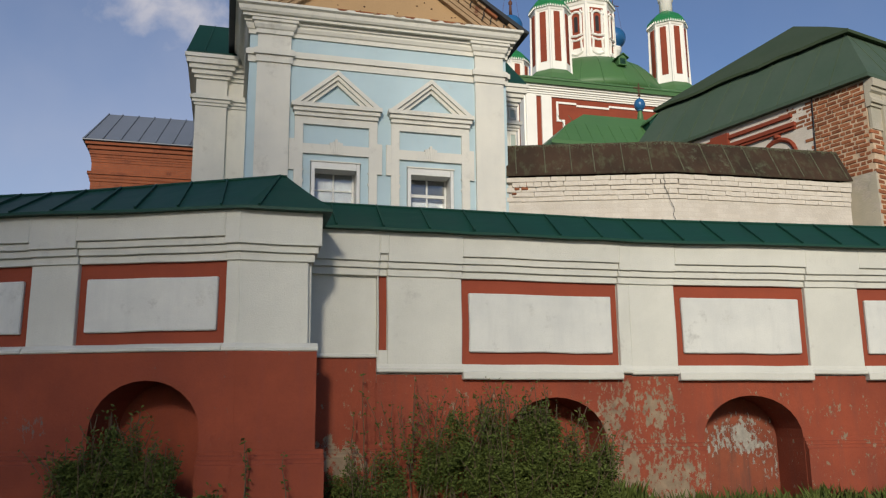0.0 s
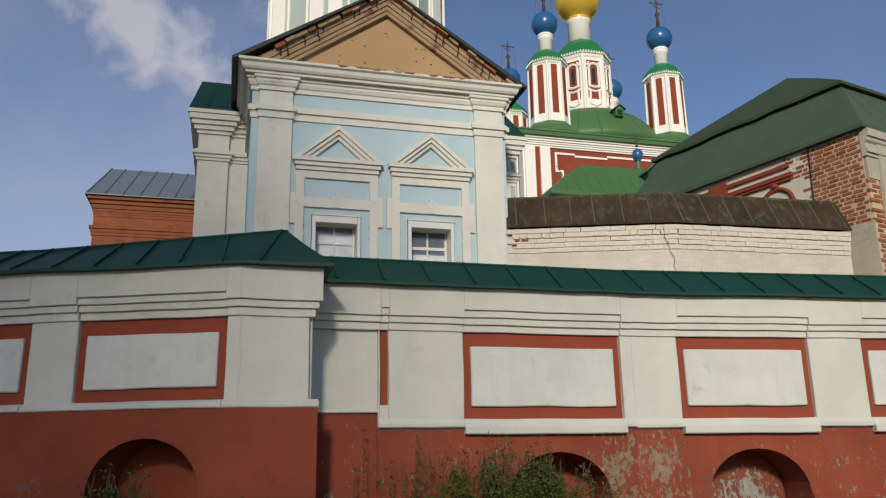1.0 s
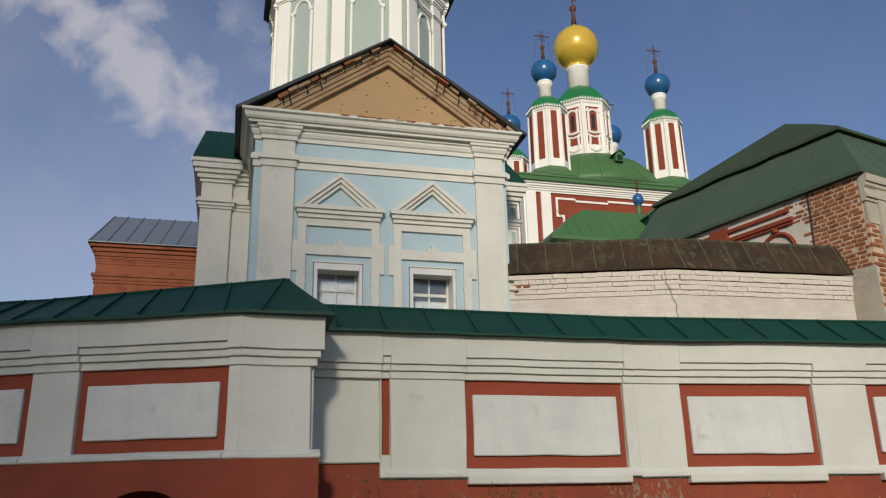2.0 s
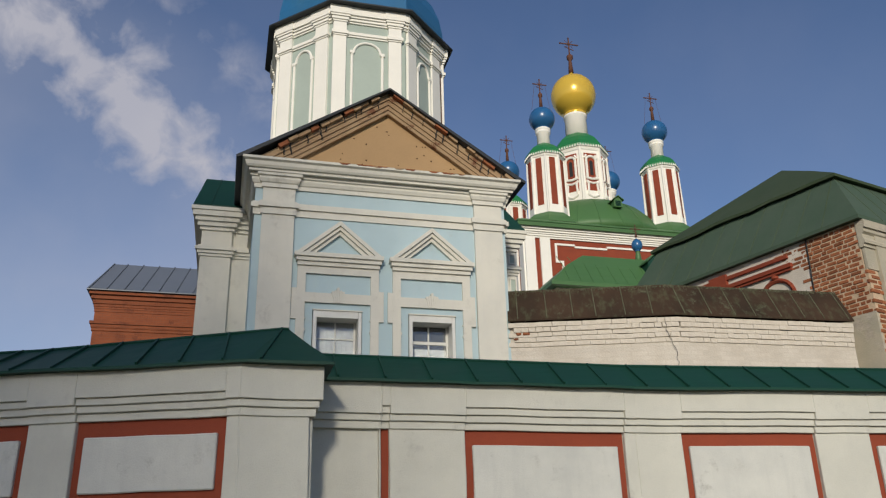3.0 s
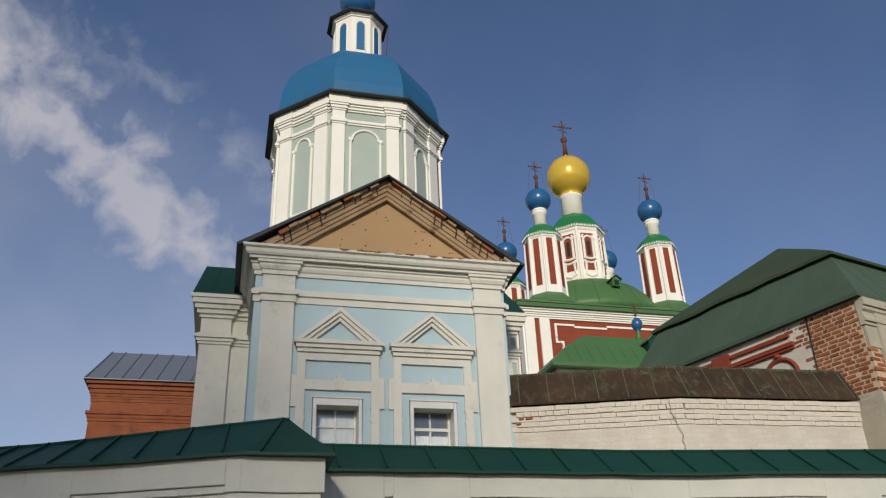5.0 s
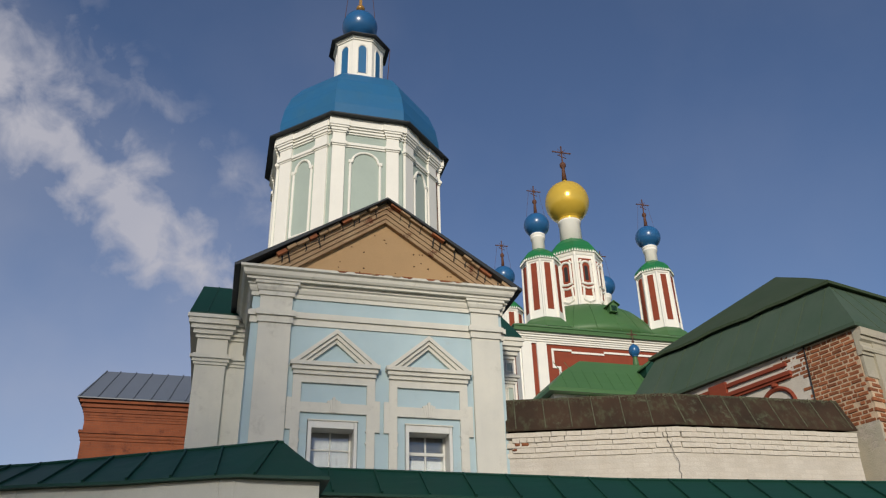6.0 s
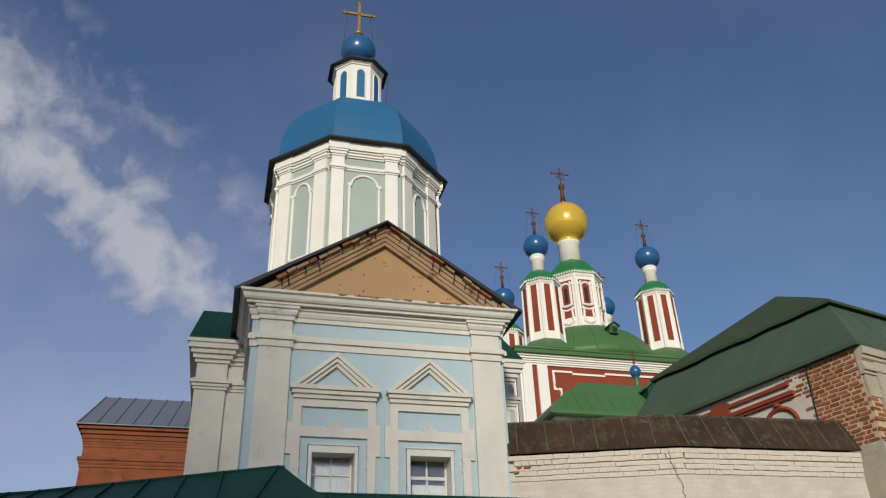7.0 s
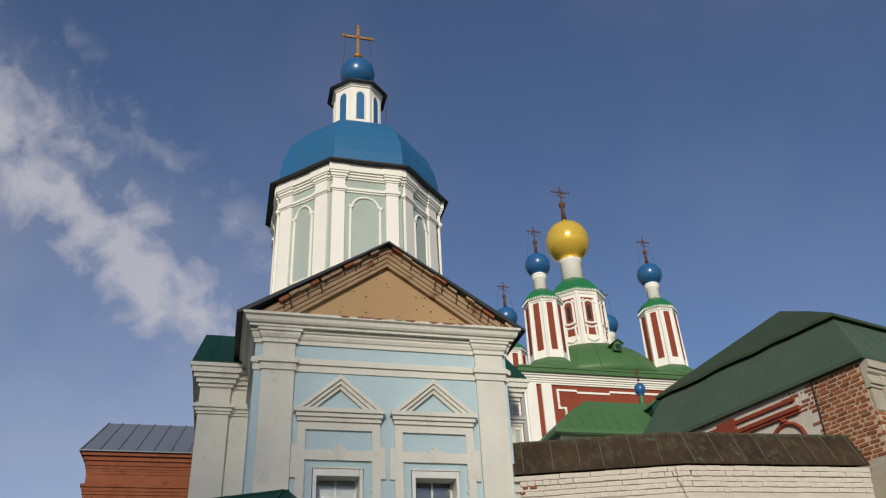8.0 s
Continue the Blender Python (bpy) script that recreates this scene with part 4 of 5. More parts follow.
    part("lantern_cornice", sweep(bmesh.new(), octagon(1.04), stepped((0.05, 25.78, 25.85), (0.10, 25.85, 25.95)), closed=True), M_DRUMWHITE, d)
    part("lantern_eave", lathe(bmesh.new(), [(1.34, 25.93), (1.34, 25.98), (0.8, 26.3), (0.45, 26.45)], 8, -OCT - math.pi / 2), M_DARKSHEET, d)
    part("onion_neck", lathe(bmesh.new(), [(0.42, 26.25), (0.42, 26.5), (0.52, 26.56), (0.52, 26.64), (0.42, 26.7)], 24), M_BLUEBALL, d, smooth=True)
    part("onion_dome", lathe(bmesh.new(), onion(0.77, 26.6, 28.32, 0.42), 28), M_BLUEBALL, d, smooth=True)
    cross_on(d, 28.5, 1.85, 0.66, 0.06, M_BRASS, ball=0.19)
    for sg in (-1, 1):
        part("guy_wire", tube(bmesh.new(), (sg * 0.52, 0, 29.6), (sg * 0.68, 0, 27.7), 0.012, n=4), M_IRON, d)
    part("lightning_wire", tube(bmesh.new(), (2.92, -1.42, 19.4), (2.98, -1.45, 9.0), 0.018, n=4), M_IRON, d)
    part("lightning_wire", tube(bmesh.new(), (1.25, -0.5, 25.95), (1.15, -0.45, 24.0), 0.015, n=4), M_IRON, d)
    return d


drum()

# ---- old brick house far to the west ----
MLB = facing(-11.1, 24.52, RX, RY)


def brick_house():
    h = thing("brick_house", "orange brick house with grey seamed sheet roof", "house", MLB)
    part("wall", boxed(0.16, 9.0, 0, 7.0, 0, 9.9), M_BRICKWALL, h)
    for z, o in ((9.86, 0.20), (9.72, 0.14), (9.58, 0.08), (9.42, 0.03), (8.92, 0.10), (8.80, 0.05)):
        part("brick_band", sweep(bmesh.new(), [(0.16, 7.0), (0.16, 0), (9, 0)], stepped((o * 0.6, z - 0.09, z), (o, z, z + 0.09))), M_BRICKWALL, h)
    bm = bmesh.new()
    ev = [(-0.12, -0.28), (9.2, -0.28), (9.2, 7.2), (-0.12, 7.2)]
    tp = [(0.34, 1.4), (8.5, 1.4), (8.5, 5.0), (0.34, 5.0)]
    E = [bm.verts.new((x, y, 9.97)) for x, y in ev]
    E2 = [bm.verts.new((x, y, 9.995)) for x, y in ev]
    T2 = [bm.verts.new((x, y, 11.42)) for x, y in tp]
    for i in range(4):
        j = (i + 1) % 4
        bm.faces.new((E[i], E[j], E2[j], E2[i]))
        bm.faces.new((E2[i], E2[j], T2[j], T2[i]))
    bm.faces.new(T2)
    bm.faces.new(E[::-1])
    part("roof", bm, M_SILVER, h, "grey seamed sheet-metal roof")
    for i in range(18):
        x = -0.05 + 0.52 * i
        part("seam", tube(bmesh.new(), (x, -0.28, 10.02), (x + (0.42 if i == 0 else 0.34 * (1 - i / 30)), 1.4, 11.44), 0.022, n=5), M_SILVER, h)
    return h


brick_house()


# ---- white brick wall with rusty capping, between church and house ----
KH = 1.078
WB = [Vector((1.20, 14.458)), Vector((4.18, 14.25)), Vector((7.75, 15.0))]
WBZ = 5.78


def white_brick_wall():
    w = thing("brick_wall", "whitewashed old brick wall with rusty sheet capping", "wall", kind="structure")
    w.scale, w.location.z = (KH, KH, KH), -0.133
    pts = [tuple(p) for p in WB]
    part("wall_body", sweep(bmesh.new(), pts, [(-0.6, 0.0), (0.0, 0.0), (0.0, WBZ - 0.62), (0.0, WBZ), (-0.6, WBZ)]), M_WBRICK_FLUSH, w)
    bm = bmesh.new()
    sweep(bm, pts, [(0.13, WBZ + 0.02), (0.13, WBZ + 0.05), (-0.25, WBZ + 0.72), (-0.7, WBZ + 0.2)])
    part("capping", bm, M_RUST, w, "rust-brown sheet capping with mossy seams")
    # settlement crack near the bend
    rng = random.Random(4)
    p = Vector((4.03, 14.175, WBZ - 0.02))
    bm = bmesh.new()
    for i in range(26):
        q = p + Vector((rng.uniform(-0.02, 0.028), 0.0025, -0.042))
        tube(bm, p, q, rng.uniform(0.003, 0.007), rng.uniform(0.003, 0.007), n=4)
        p = q
    part("crack", bm, M_DARK, w)
    for i in range(2):
        a, b = WB[i], WB[i + 1]
        d = (b - a).normalized()
        nn = Vector((d.y, -d.x))
        L = (b - a).length
        k = 0.18
        while k < L - 0.1:
            p = a + d * k
            e, t = p + nn * 0.13, p - nn * 0.25
            part("seam", tube(bmesh.new(), (e.x, e.y, WBZ + 0.06), (t.x, t.y, WBZ + 0.73), 0.010, n=5), M_MOSS, w)
            k += 0.47 + 0.06 * math.sin(k * 9)
    return w


white_brick_wall()

# ---- house with two-tier green roof and bare brick corner ----
GA = math.radians(30.5)
GE = Vector((8.26, 14.83))
MG = facing(GE.x, GE.y, math.cos(GA), math.sin(GA))
GZ = 7.96


def green_house():
    h = thing("old_house", "plastered brick house with two-tier green sheet roof", "house", MG)
    ins = 0.16
    W, D = 8.6, 7.25
    h.matrix_world = Matrix.Translation((GE.x * (KH - 1), GE.y * (KH - 1), -0.133)) @ MG @ Matrix.Scale(KH, 4)
    part("wall", boxed(ins, W - ins, ins, D - 0.5 - ins, 0, GZ - 0.02), M_BEIGE, h, "weathered plaster wall")
    # side wall plaster, whitewashed beyond the bare corner
    part("side_plaster", boxed(ins - 0.03, ins + 0.01, 1.36, D - 0.5 - ins, 6.0, GZ - 0.03), M_WBRICK, h, "whitewashed side wall")
    bm = bmesh.new()
    e0 = [(0, 0), (W, 0), (W, D), (0, D)]
    tiers = [(0.0, GZ - 0.05), (0.0, GZ + 0.03), (0.93, GZ + 1.46)]
    rings = [[bm.verts.new((x + (1 if x == 0 else -1) * k, y + (k if y == 0 else -0.5 - 0.5 * k), z)) for x, y in e0] for k, z in tiers]
    for a, b in zip(rings, rings[1:]):
        for i in range(4):
            bm.faces.new((a[i], a[(i + 1) % 4], b[(i + 1) % 4], b[i]))
    bm.faces.new(rings[0][::-1])
    bm.faces.new(rings[-1])
    lo = part("lower_roof", bm, M_GREEN_STEEP, h, "steep lower tier of faded green sheet")
    bm = bmesh.new()
    k = 0.82
    ev = [(k, k), (W - k, k), (W - k, D - k), (k, D - k)]
    # uneven, dented eave of the upper tier
    rng = random.Random(5)
    edge = []
    for i in range(4):
        (xa, ya), (xb, yb) = ev[i], ev[(i + 1) % 4]
        for j in range(10):
            f, w = j / 10, 0.0 if j == 0 else rng.uniform(-0.04, 0.04)
            # the eave sags towards the bare brick corner
            w -= 0.10 * max(0.0, 1 - math.hypot(xa + (xb - xa) * f - k, ya + (yb - ya) * f - k) / 5.5)
            edge.append((xa + (xb - xa) * f + w * 0.6, ya + (yb - ya) * f + w * 0.6, w))
    a = [bm.verts.new((x, y, GZ + 1.47 + w)) for x, y, w in edge]
    b = [bm.verts.new((x, y, GZ + 1.54 + w)) for x, y, w in edge]
    m1 = [bm.verts.new((x + (4.1 - x) * 0.35, y + (4.3 - y) * 0.35, GZ + 1.55 + 2.27 * 0.35 + w * 0.5)) for x, y, w in edge]
    top = bm.verts.new((4.1, 4.3, GZ + 3.82))
    for i in range(40):
        j = (i + 1) % 40
        bm.faces.new((a[i], a[j], b[j], b[i]))
        bm.faces.new((b[i], b[j], m1[j], m1[i]))
        bm.faces.new((m1[i], m1[j], top))
    bm.faces.new(a[::-1])
    up = part("upper_roof", bm, M_GREEN_DULL, h, "shallow upper tier of faded green sheet")
    for i in range(1, 14):
        y = 0.2 + 0.62 * i
        if y < D - 1:
            part("seam", tube(bmesh.new(), (0, y, GZ + 0.03), (0.93, max(y, 0.93), GZ + 1.46), 0.010, n=4), M_GREEN_DULL, lo)
    for i in range(1, 14):
        x = 0.2 + 0.62 * i
        part("seam", tube(bmesh.new(), (x, 0, GZ + 0.03), (max(x, 0.93), 0.93, GZ + 1.46), 0.012, n=4), M_GREEN_DULL, lo)
    return h


old_house = green_house()

# ---- cathedral with five towers ----
MC = facing(13.54, 64.57, RX, RY)
CU = 1.0


def lace(r, z, h, n):
    """A row of pointed teeth round an octagon."""
    bm = bmesh.new()
    for i in range(8):
        p, q = (Vector((r * math.cos(OCT + math.pi / 4 * k), r * math.sin(OCT + math.pi / 4 * k))) for k in (i, i + 1))
        w = (q - p).length / n / 2
        for j in range(n):
            m = p.lerp(q, (j + 0.5) / n)
            tube(bm, (m.x, m.y, z - 0.06), (m.x, m.y, z + h), w, 0.01, n=4)
    return bm


def side_tower(c, x, y):
    t = part("tower", lathe(bmesh.new(), [(1.70, 26.8), (1.60, 30.2), (1.56, 34.2)], 8, OCT), M_DRUMWHITE, c, "white tower with red strips", m=pose(x, y, 0))
    ap = 1.61 * math.cos(OCT)
    for i in range(8):
        bm = bmesh.new()
        prism(bm, [(-0.27, 29.25), (0.27, 29.25), (0.25, 33.6), (-0.25, 33.6)], -ap - 0.05, -ap + 0.2)
        part("red_strip", bm, M_RED_TRIM, t, m=pose(0, 0, 0, 0, 0, 45 * i))
        an = OCT + math.pi / 4 * i
        part("corner_bead", tube(bmesh.new(), (1.66 * math.cos(an), 1.66 * math.sin(an), 28.0), (1.56 * math.cos(an), 1.56 * math.sin(an), 34.0), 0.10, n=6), M_DRUMWHITE, t)
    part("frieze", lathe(bmesh.new(), [(1.55, 33.72), (1.64, 33.8), (1.68, 33.92), (1.68, 34.06)], 8, OCT), M_DRUMWHITE, t)
    part("lace_trim", lace(1.73, 34.04, 0.2, 6), M_DRUMWHITE, t)
    part("cap", lathe(bmesh.new(), [(1.70, 33.98), (1.74, 34.28), (1.62, 34.55), (1.28, 34.95), (0.82, 35.3), (0.56, 35.5)], 8, OCT), M_GREEN_CAP, t, "emerald green sheet cap")
    part("base_skirt", lathe(bmesh.new(), [(2.95, 27.2), (2.3, 27.95), (1.72, 28.5)], 8, OCT), M_GREEN_BRIGHT, t, "green sheet skirt")
    part("neck", lathe(bmesh.new(), [(0.57, 35.0), (0.55, 36.5), (0.66, 36.6), (0.66, 36.72), (0.58, 36.76), (0.68, 36.86), (0.68, 37.0), (0.52, 37.15)], 20), M_DRUMWHITE, t, smooth=True)
    part("onion_dome", lathe(bmesh.new(), onion(1.15, 36.95, 39.45, 0.6), 28), M_BLUEBALL, t, "glossy blue onion dome", smooth=True)
    part("spire", lathe(bmesh.new(), [(0.17, 39.3), (0.12, 40.2), (0.1, 40.3), (0.2, 40.45), (0.2, 40.65), (0.08, 40.8)], 10), M_IRON, t, smooth=True)
    cross_on(t, 40.75, 1.45, 0.62, 0.045, M_IRON, orth=True, ball=0.1)
    for sg in (-1, 1):
        part("guy_wire", tube(bmesh.new(), (sg * 0.5, 0, 41.6), (sg * 0.9, 0, 38.9), 0.012, n=4), M_IRON, t)
    return t


def cathedral():
    c = thing("cathedral", "red and white cathedral with green roofs and five domes", "cathedral", MC)
    fy = -3.0
    half = 9.0
    x0, x1 = CU - half, CU + half
    part("wall", boxed(x0, x1, fy, 13.5, 0, 26.1), M_RED_TRIM, c, "red painted wall")
    for a, b in ((-8.02, -7.18), (-6.75, -5.92), (7.9, 8.75), (9.2, 10.02)):
        part("white_strip", boxed(a, b, fy - 0.16, fy + 0.1, 0, 25.5), M_DRUMWHITE, c)
    for y0, y1 in ((fy, fy + 0.9), (fy + 1.5, fy + 2.4)):
        part("white_strip", boxed(x0 - 0.16, x0 + 0.1, y0, y1, 0, 25.5), M_DRUMWHITE, c)
    # stepped white band framing the field
    bm = bmesh.new()
    y0, y1 = fy - 0.08, fy + 0.05
    fx = -5.5
    box(bm, fx, fx + 0.17, y0, y1, 23.45, 25.08)
    box(bm, fx + 0.17, fx + 0.68, y0, y1, 23.45, 23.62)
    box(bm, fx + 0.51, fx + 0.68, y0, y1, 20.2, 23.45)
    box(bm, fx + 0.17, fx + 1.70, y0, y1, 24.92, 25.08)
    box(bm, fx + 1.70, fx + 4.50, y0, y1, 24.78, 24.94)
    box(bm, fx + 4.50, fx + 9.0, y0, y1, 24.95, 25.11)
    part("stepped_frame", bm, M_DRUMWHITE, c)
    path = [(x0, 13.5), (x0, fy), (x1, fy), (x1, 13.5)]
    part("cornice", sweep(bmesh.new(), path, stepped((0.12, 25.42, 25.56), (0.2, 25.56, 25.72), (0.28, 25.72, 25.86), (0.38, 25.86, 26.04), (0.5, 26.04, 26.22))), M_DRUMWHITE, c)
    # swelling roof
    bm = bmesh.new()
    mid = 5.0
    rings = []
    for k, z in ((0.72, 26.2), (0.75, 26.5), (0.82, 26.52), (0.80, 26.62), (0.1, 27.0), (-1.0, 27.45), (-2.6, 28.0)):
        hx, hy = half + k, 8.0 + k
        rings.append([bm.verts.new((CU + sx * hx, mid + sy * hy, z)) for sx, sy in ((-1, -1), (1, -1), (1, 1), (-1, 1))])
    for a, b in zip(rings, rings[1:]):
        for i in range(4):
            bm.faces.new((a[i], a[(i + 1) % 4], b[(i + 1) % 4], b[i]))
    bm.faces.new(rings[-1])
    bm.faces.new(rings[0][::-1])
    roof = part("roof", bm, M_GREEN_BRIGHT, c, "bright green hipped sheet roof")
    mprof = [(6.3, 27.2), (5.8, 28.2), (5.3, 29.1), (4.85, 29.8), (4.3, 30.45), (3.5, 31.1), (2.8, 31.4), (2.2, 31.5)]
    mound = part("roof_dome", lathe(bmesh.new(), mprof, 36), M_GREEN_BRIGHT, c, "bright green sheet dome below the drum", smooth=True, m=pose(CU, 4.75, 0) @ Matrix.Diagonal((1.22, 1.2, 1, 1)))
    for i in range(24):
        a = 2 * math.pi * i / 24
        bm = bmesh.new()
        for (ra, za), (rb, zb) in zip(mprof, mprof[1:]):
            tube(bm, (ra * math.cos(a), ra * math.sin(a), za), (rb * math.cos(a), rb * math.sin(a), zb), 0.03, n=4)
        part("seam", bm, M_GREEN_BRIGHT, mound)
    # dormer
    bm = bmesh.new()
    prism(bm, [(-0.36, 0), (0.36, 0), (0.36, 0.62), (-0.36, 0.62)], 0, 2.0)
    dm = part("dormer", bm, M_GREEN_BRIGHT, c, m=pose(1.12, -1.75, 29.4))
    bm = bmesh.new()
    prism(bm, [(-0.52, 0.58), (0.0, 0.95), (0.52, 0.58), (0.52, 0.64), (0.0, 1.03), (-0.52, 0.64)], -0.15, 2.2)
    part("dormer_roof", bm, M_GREEN_BRIGHT, dm)
    part("dormer_gable", prism(bmesh.new(), [(-0.36, 0.6), (0.36, 0.6), (0.0, 0.93)], 0, 2.0), M_GREEN_BRIGHT, dm)
    for k in range(5):
        part("louvre", boxed(-0.24, 0.24, -0.04, 0.01, 0.08 + 0.1 * k, 0.14 + 0.1 * k), M_GREEN, dm)
    # corner towers
    for x in (CU - 5.5, CU + 5.5):
        for y in (0.0, 10.6):
            side_tower(c, x + 0.04 * y, y)
    # main drum
    P = pose(CU, 4.75, 0)
    d = part("main_drum", lathe(bmesh.new(), [(2.65, 30.5), (2.5, 37.5)], 8, OCT), M_DRUMWHITE, c, "white drum with red arched windows", m=P)
    ap = 2.58 * math.cos(OCT)
    for i in range(8):
        f = pose(0, 0, 0, 0, 0, 45 * i)
        bm = bmesh.new()
        prism(bm, [(-0.64, 32.1), (0.64, 32.1), (0.62, 36.55), (-0.62, 36.55)], -ap - 0.02, -ap + 0.3)
        fld = part("red_field", bm, M_RED_TRIM, d, m=f)
        bm = bmesh.new()
        out = [(-0.46, 34.05), (-0.46, 35.6), *arch_pts(0, 0.48, 35.75, 0.46, 10), (0.46, 35.6), (0.46, 34.05)]
        for (xa, za), (xb, zb) in zip(out, out[1:]):
            tube(bm, (xa, -ap - 0.06, za), (xb, -ap - 0.06, zb), 0.12, n=6)
        for sg in (-1, 1):
            tube(bm, (sg * 0.6, -ap - 0.06, 34.0), (0, -ap - 0.06, 33.9), 0.12, n=6)
            tube(bm, (sg * 0.58, -ap - 0.05, 33.75), (sg * 0.42, -ap - 0.05, 33.45), 0.11, n=6)
            tube(bm, (sg * 0.42, -ap - 0.05, 33.45), (sg * 0.5, -ap - 0.05, 32.35), 0.11, n=6)
            tube(bm, (sg * 0.52, -ap - 0.05, 32.35), (0, -ap - 0.05, 32.12), 0.12, n=6)
            tube(bm, (sg * 0.5, -ap - 0.05, 33.62), (0, -ap - 0.05, 33.48), 0.1, n=6)
            tube(bm, (sg * 0.62, -ap - 0.05, 36.0), (sg * 0.44, -ap - 0.05, 36.35), 0.1, n=6)
        part("window_surround", bm, M_DRUMWHITE, fld)
        bm = bmesh.new()
        prism(bm, [(-0.16, 34.3), (0.16, 34.3), *arch_pts(0, 0.16, 35.6, 0.2, 8)[::-1]], -ap - 0.05, -ap + 0.1)
        part("window_pane", bm, M_DARK, fld)
        an = OCT + math.pi / 4 * i
        part("corner_bead", tube(bmesh.new(), (2.60 * math.cos(an), 2.60 * math.sin(an), 31.4), (2.5 * math.cos(an), 2.5 * math.sin(an), 37.25), 0.14, n=6), M_DRUMWHITE, d)
    part("frieze", lathe(bmesh.new(), [(2.48, 36.85), (2.6, 36.97), (2.66, 37.15), (2.66, 37.31)], 8, OCT), M_DRUMWHITE, d)
    part("lace_trim", lace(2.72, 37.29, 0.25, 8), M_DRUMWHITE, d)
    part("cap", lathe(bmesh.new(), [(2.69, 37.25), (2.74, 37.6), (2.55, 37.95), (2.1, 38.6), (1.45, 39.2), (1.1, 39.45)], 8, OCT), M_GREEN_CAP, d, "emerald green sheet cap")
    part("neck", lathe(bmesh.new(), [(1.08, 39.0), (1.02, 41.4), (1.12, 41.5), (1.12, 41.7), (1.0, 41.85)], 28), M_DRUMWHITE, d, smooth=True)
    part("neck_lace", lathe(bmesh.new(), [(1.05, 41.6), (1.15, 41.75), (1.0, 42.1)], 28), M_GOLD, d, smooth=True)
    part("gold_dome", lathe(bmesh.new(), onion(2.18, 41.7, 46.75, 1.0), 40), M_GOLD, d, "gilded round dome", smooth=True)
    part("spire", lathe(bmesh.new(), [(0.26, 46.7), (0.17, 47.9), (0.15, 48.1), (0.32, 48.35), (0.32, 48.65), (0.1, 48.9)], 12), M_IRON, d, smooth=True)
    cross_on(d, 48.8, 2.0, 0.95, 0.06, M_IRON, orth=True, ball=0.15)
    return c


cathedral()

# ---- lower annex in front of the cathedral, with its own small cupola ----
MA = facing(9.99, 48.96, RX, RY)


def annex():
    a = thing("cathedral_annex", "annex with bright green vaulted sheet roof", "church", MA)
    part("wall", boxed(-2.9, 9.5, 0.2, 7.5, 0, 17.6), M_DRUMWHITE, a, "white wall")
    bm = bmesh.new()
    r0 = [(-3.4, -0.4, 17.55), (9.8, -0.4, 17.55), (9.8, 7.8, 17.55), (-3.4, 7.8, 17.55)]
    r1 = [(-3.4, -0.4, 17.8), (9.8, -0.4, 17.8), (9.8, 7.8, 17.8), (-3.4, 7.8, 17.8)]
    r2 = [(-2.6, 0.3, 18.5), (9.3, 0.3, 18.5), (9.3, 6.9, 18.5), (-2.6, 6.9, 18.5)]
    r3 = [(-1.6, 1.2, 19.5), (8.4, 1.2, 19.5), (8.4, 6.0, 19.5), (-1.6, 6.0, 19.5)]
    r4 = [(0.1, 2.4, 20.7), (7.4, 2.4, 20.7), (7.4, 4.8, 20.7), (0.1, 4.8, 20.7)]
    rings = [[bm.verts.new(p) for p in r] for r in (r0, r1, r2, r3, r4)]
    for p, q in zip(rings, rings[1:]):
        for i in range(4):
            bm.faces.new((p[i], p[(i + 1) % 4], q[(i + 1) % 4], q[i]))
    bm.faces.new(rings[-1])
    bm.faces.new(rings[0][::-1])
    rf = part("roof", bm, M_GREEN_BRIGHT, a, "bright green vaulted sheet roof")
    for i in range(14):
        x = -2.2 + 0.8 * i
        bm = bmesh.new()
        pts = [(x, -0.4, 17.82), (x + .12, 0.3, 18.52), (x + .25, 1.2, 19.52), (x + .4, 2.4, 20.52)]
        for p, q in zip(pts, pts[1:]):
            tube(bm, p, q, 0.022, n=4)
        part("seam", bm, M_GREEN_BRIGHT, rf)
    gd = part("roof_gable", prism(bmesh.new(), [(-0.5, 0), (0.5, 0), (0.5, 0.55), (0.0, 1.0), (-0.5, 0.55)], 0, 2.0), M_GREEN, a, "small sheet dormer", m=pose(4.35, 0.5, 19.3))
    part("gable_roof", prism(bmesh.new(), [(-0.64, 0.5), (0.0, 1.08), (0.64, 0.5), (0.64, 0.58), (0.0, 1.16), (-0.64, 0.58)], -0.15, 2.2), M_GREEN_BRIGHT, gd)
    part("fascia", boxed(-3.46, 9.86, -0.46, -0.38, 17.55, 17.77), M_GREEN_BRIGHT, a)
    t = part("cupola_neck", lathe(bmesh.new(), [(0.26, 19.6), (0.20, 20.1), (0.15, 20.4), (0.16, 20.6)], 14), M_GREEN_BRIGHT, a, m=pose(4.46, 2.8, 0.95), smooth=True)
    part("onion_dome", lathe(bmesh.new(), onion(0.38, 20.5, 21.5, 0.2), 24), M_BLUEBALL, t, "glossy blue onion dome", smooth=True)
    cross_on(t, 21.62, 0.85, 0.36, 0.03, M_IRON, orth=True, ball=0.1)
    return a


annex()


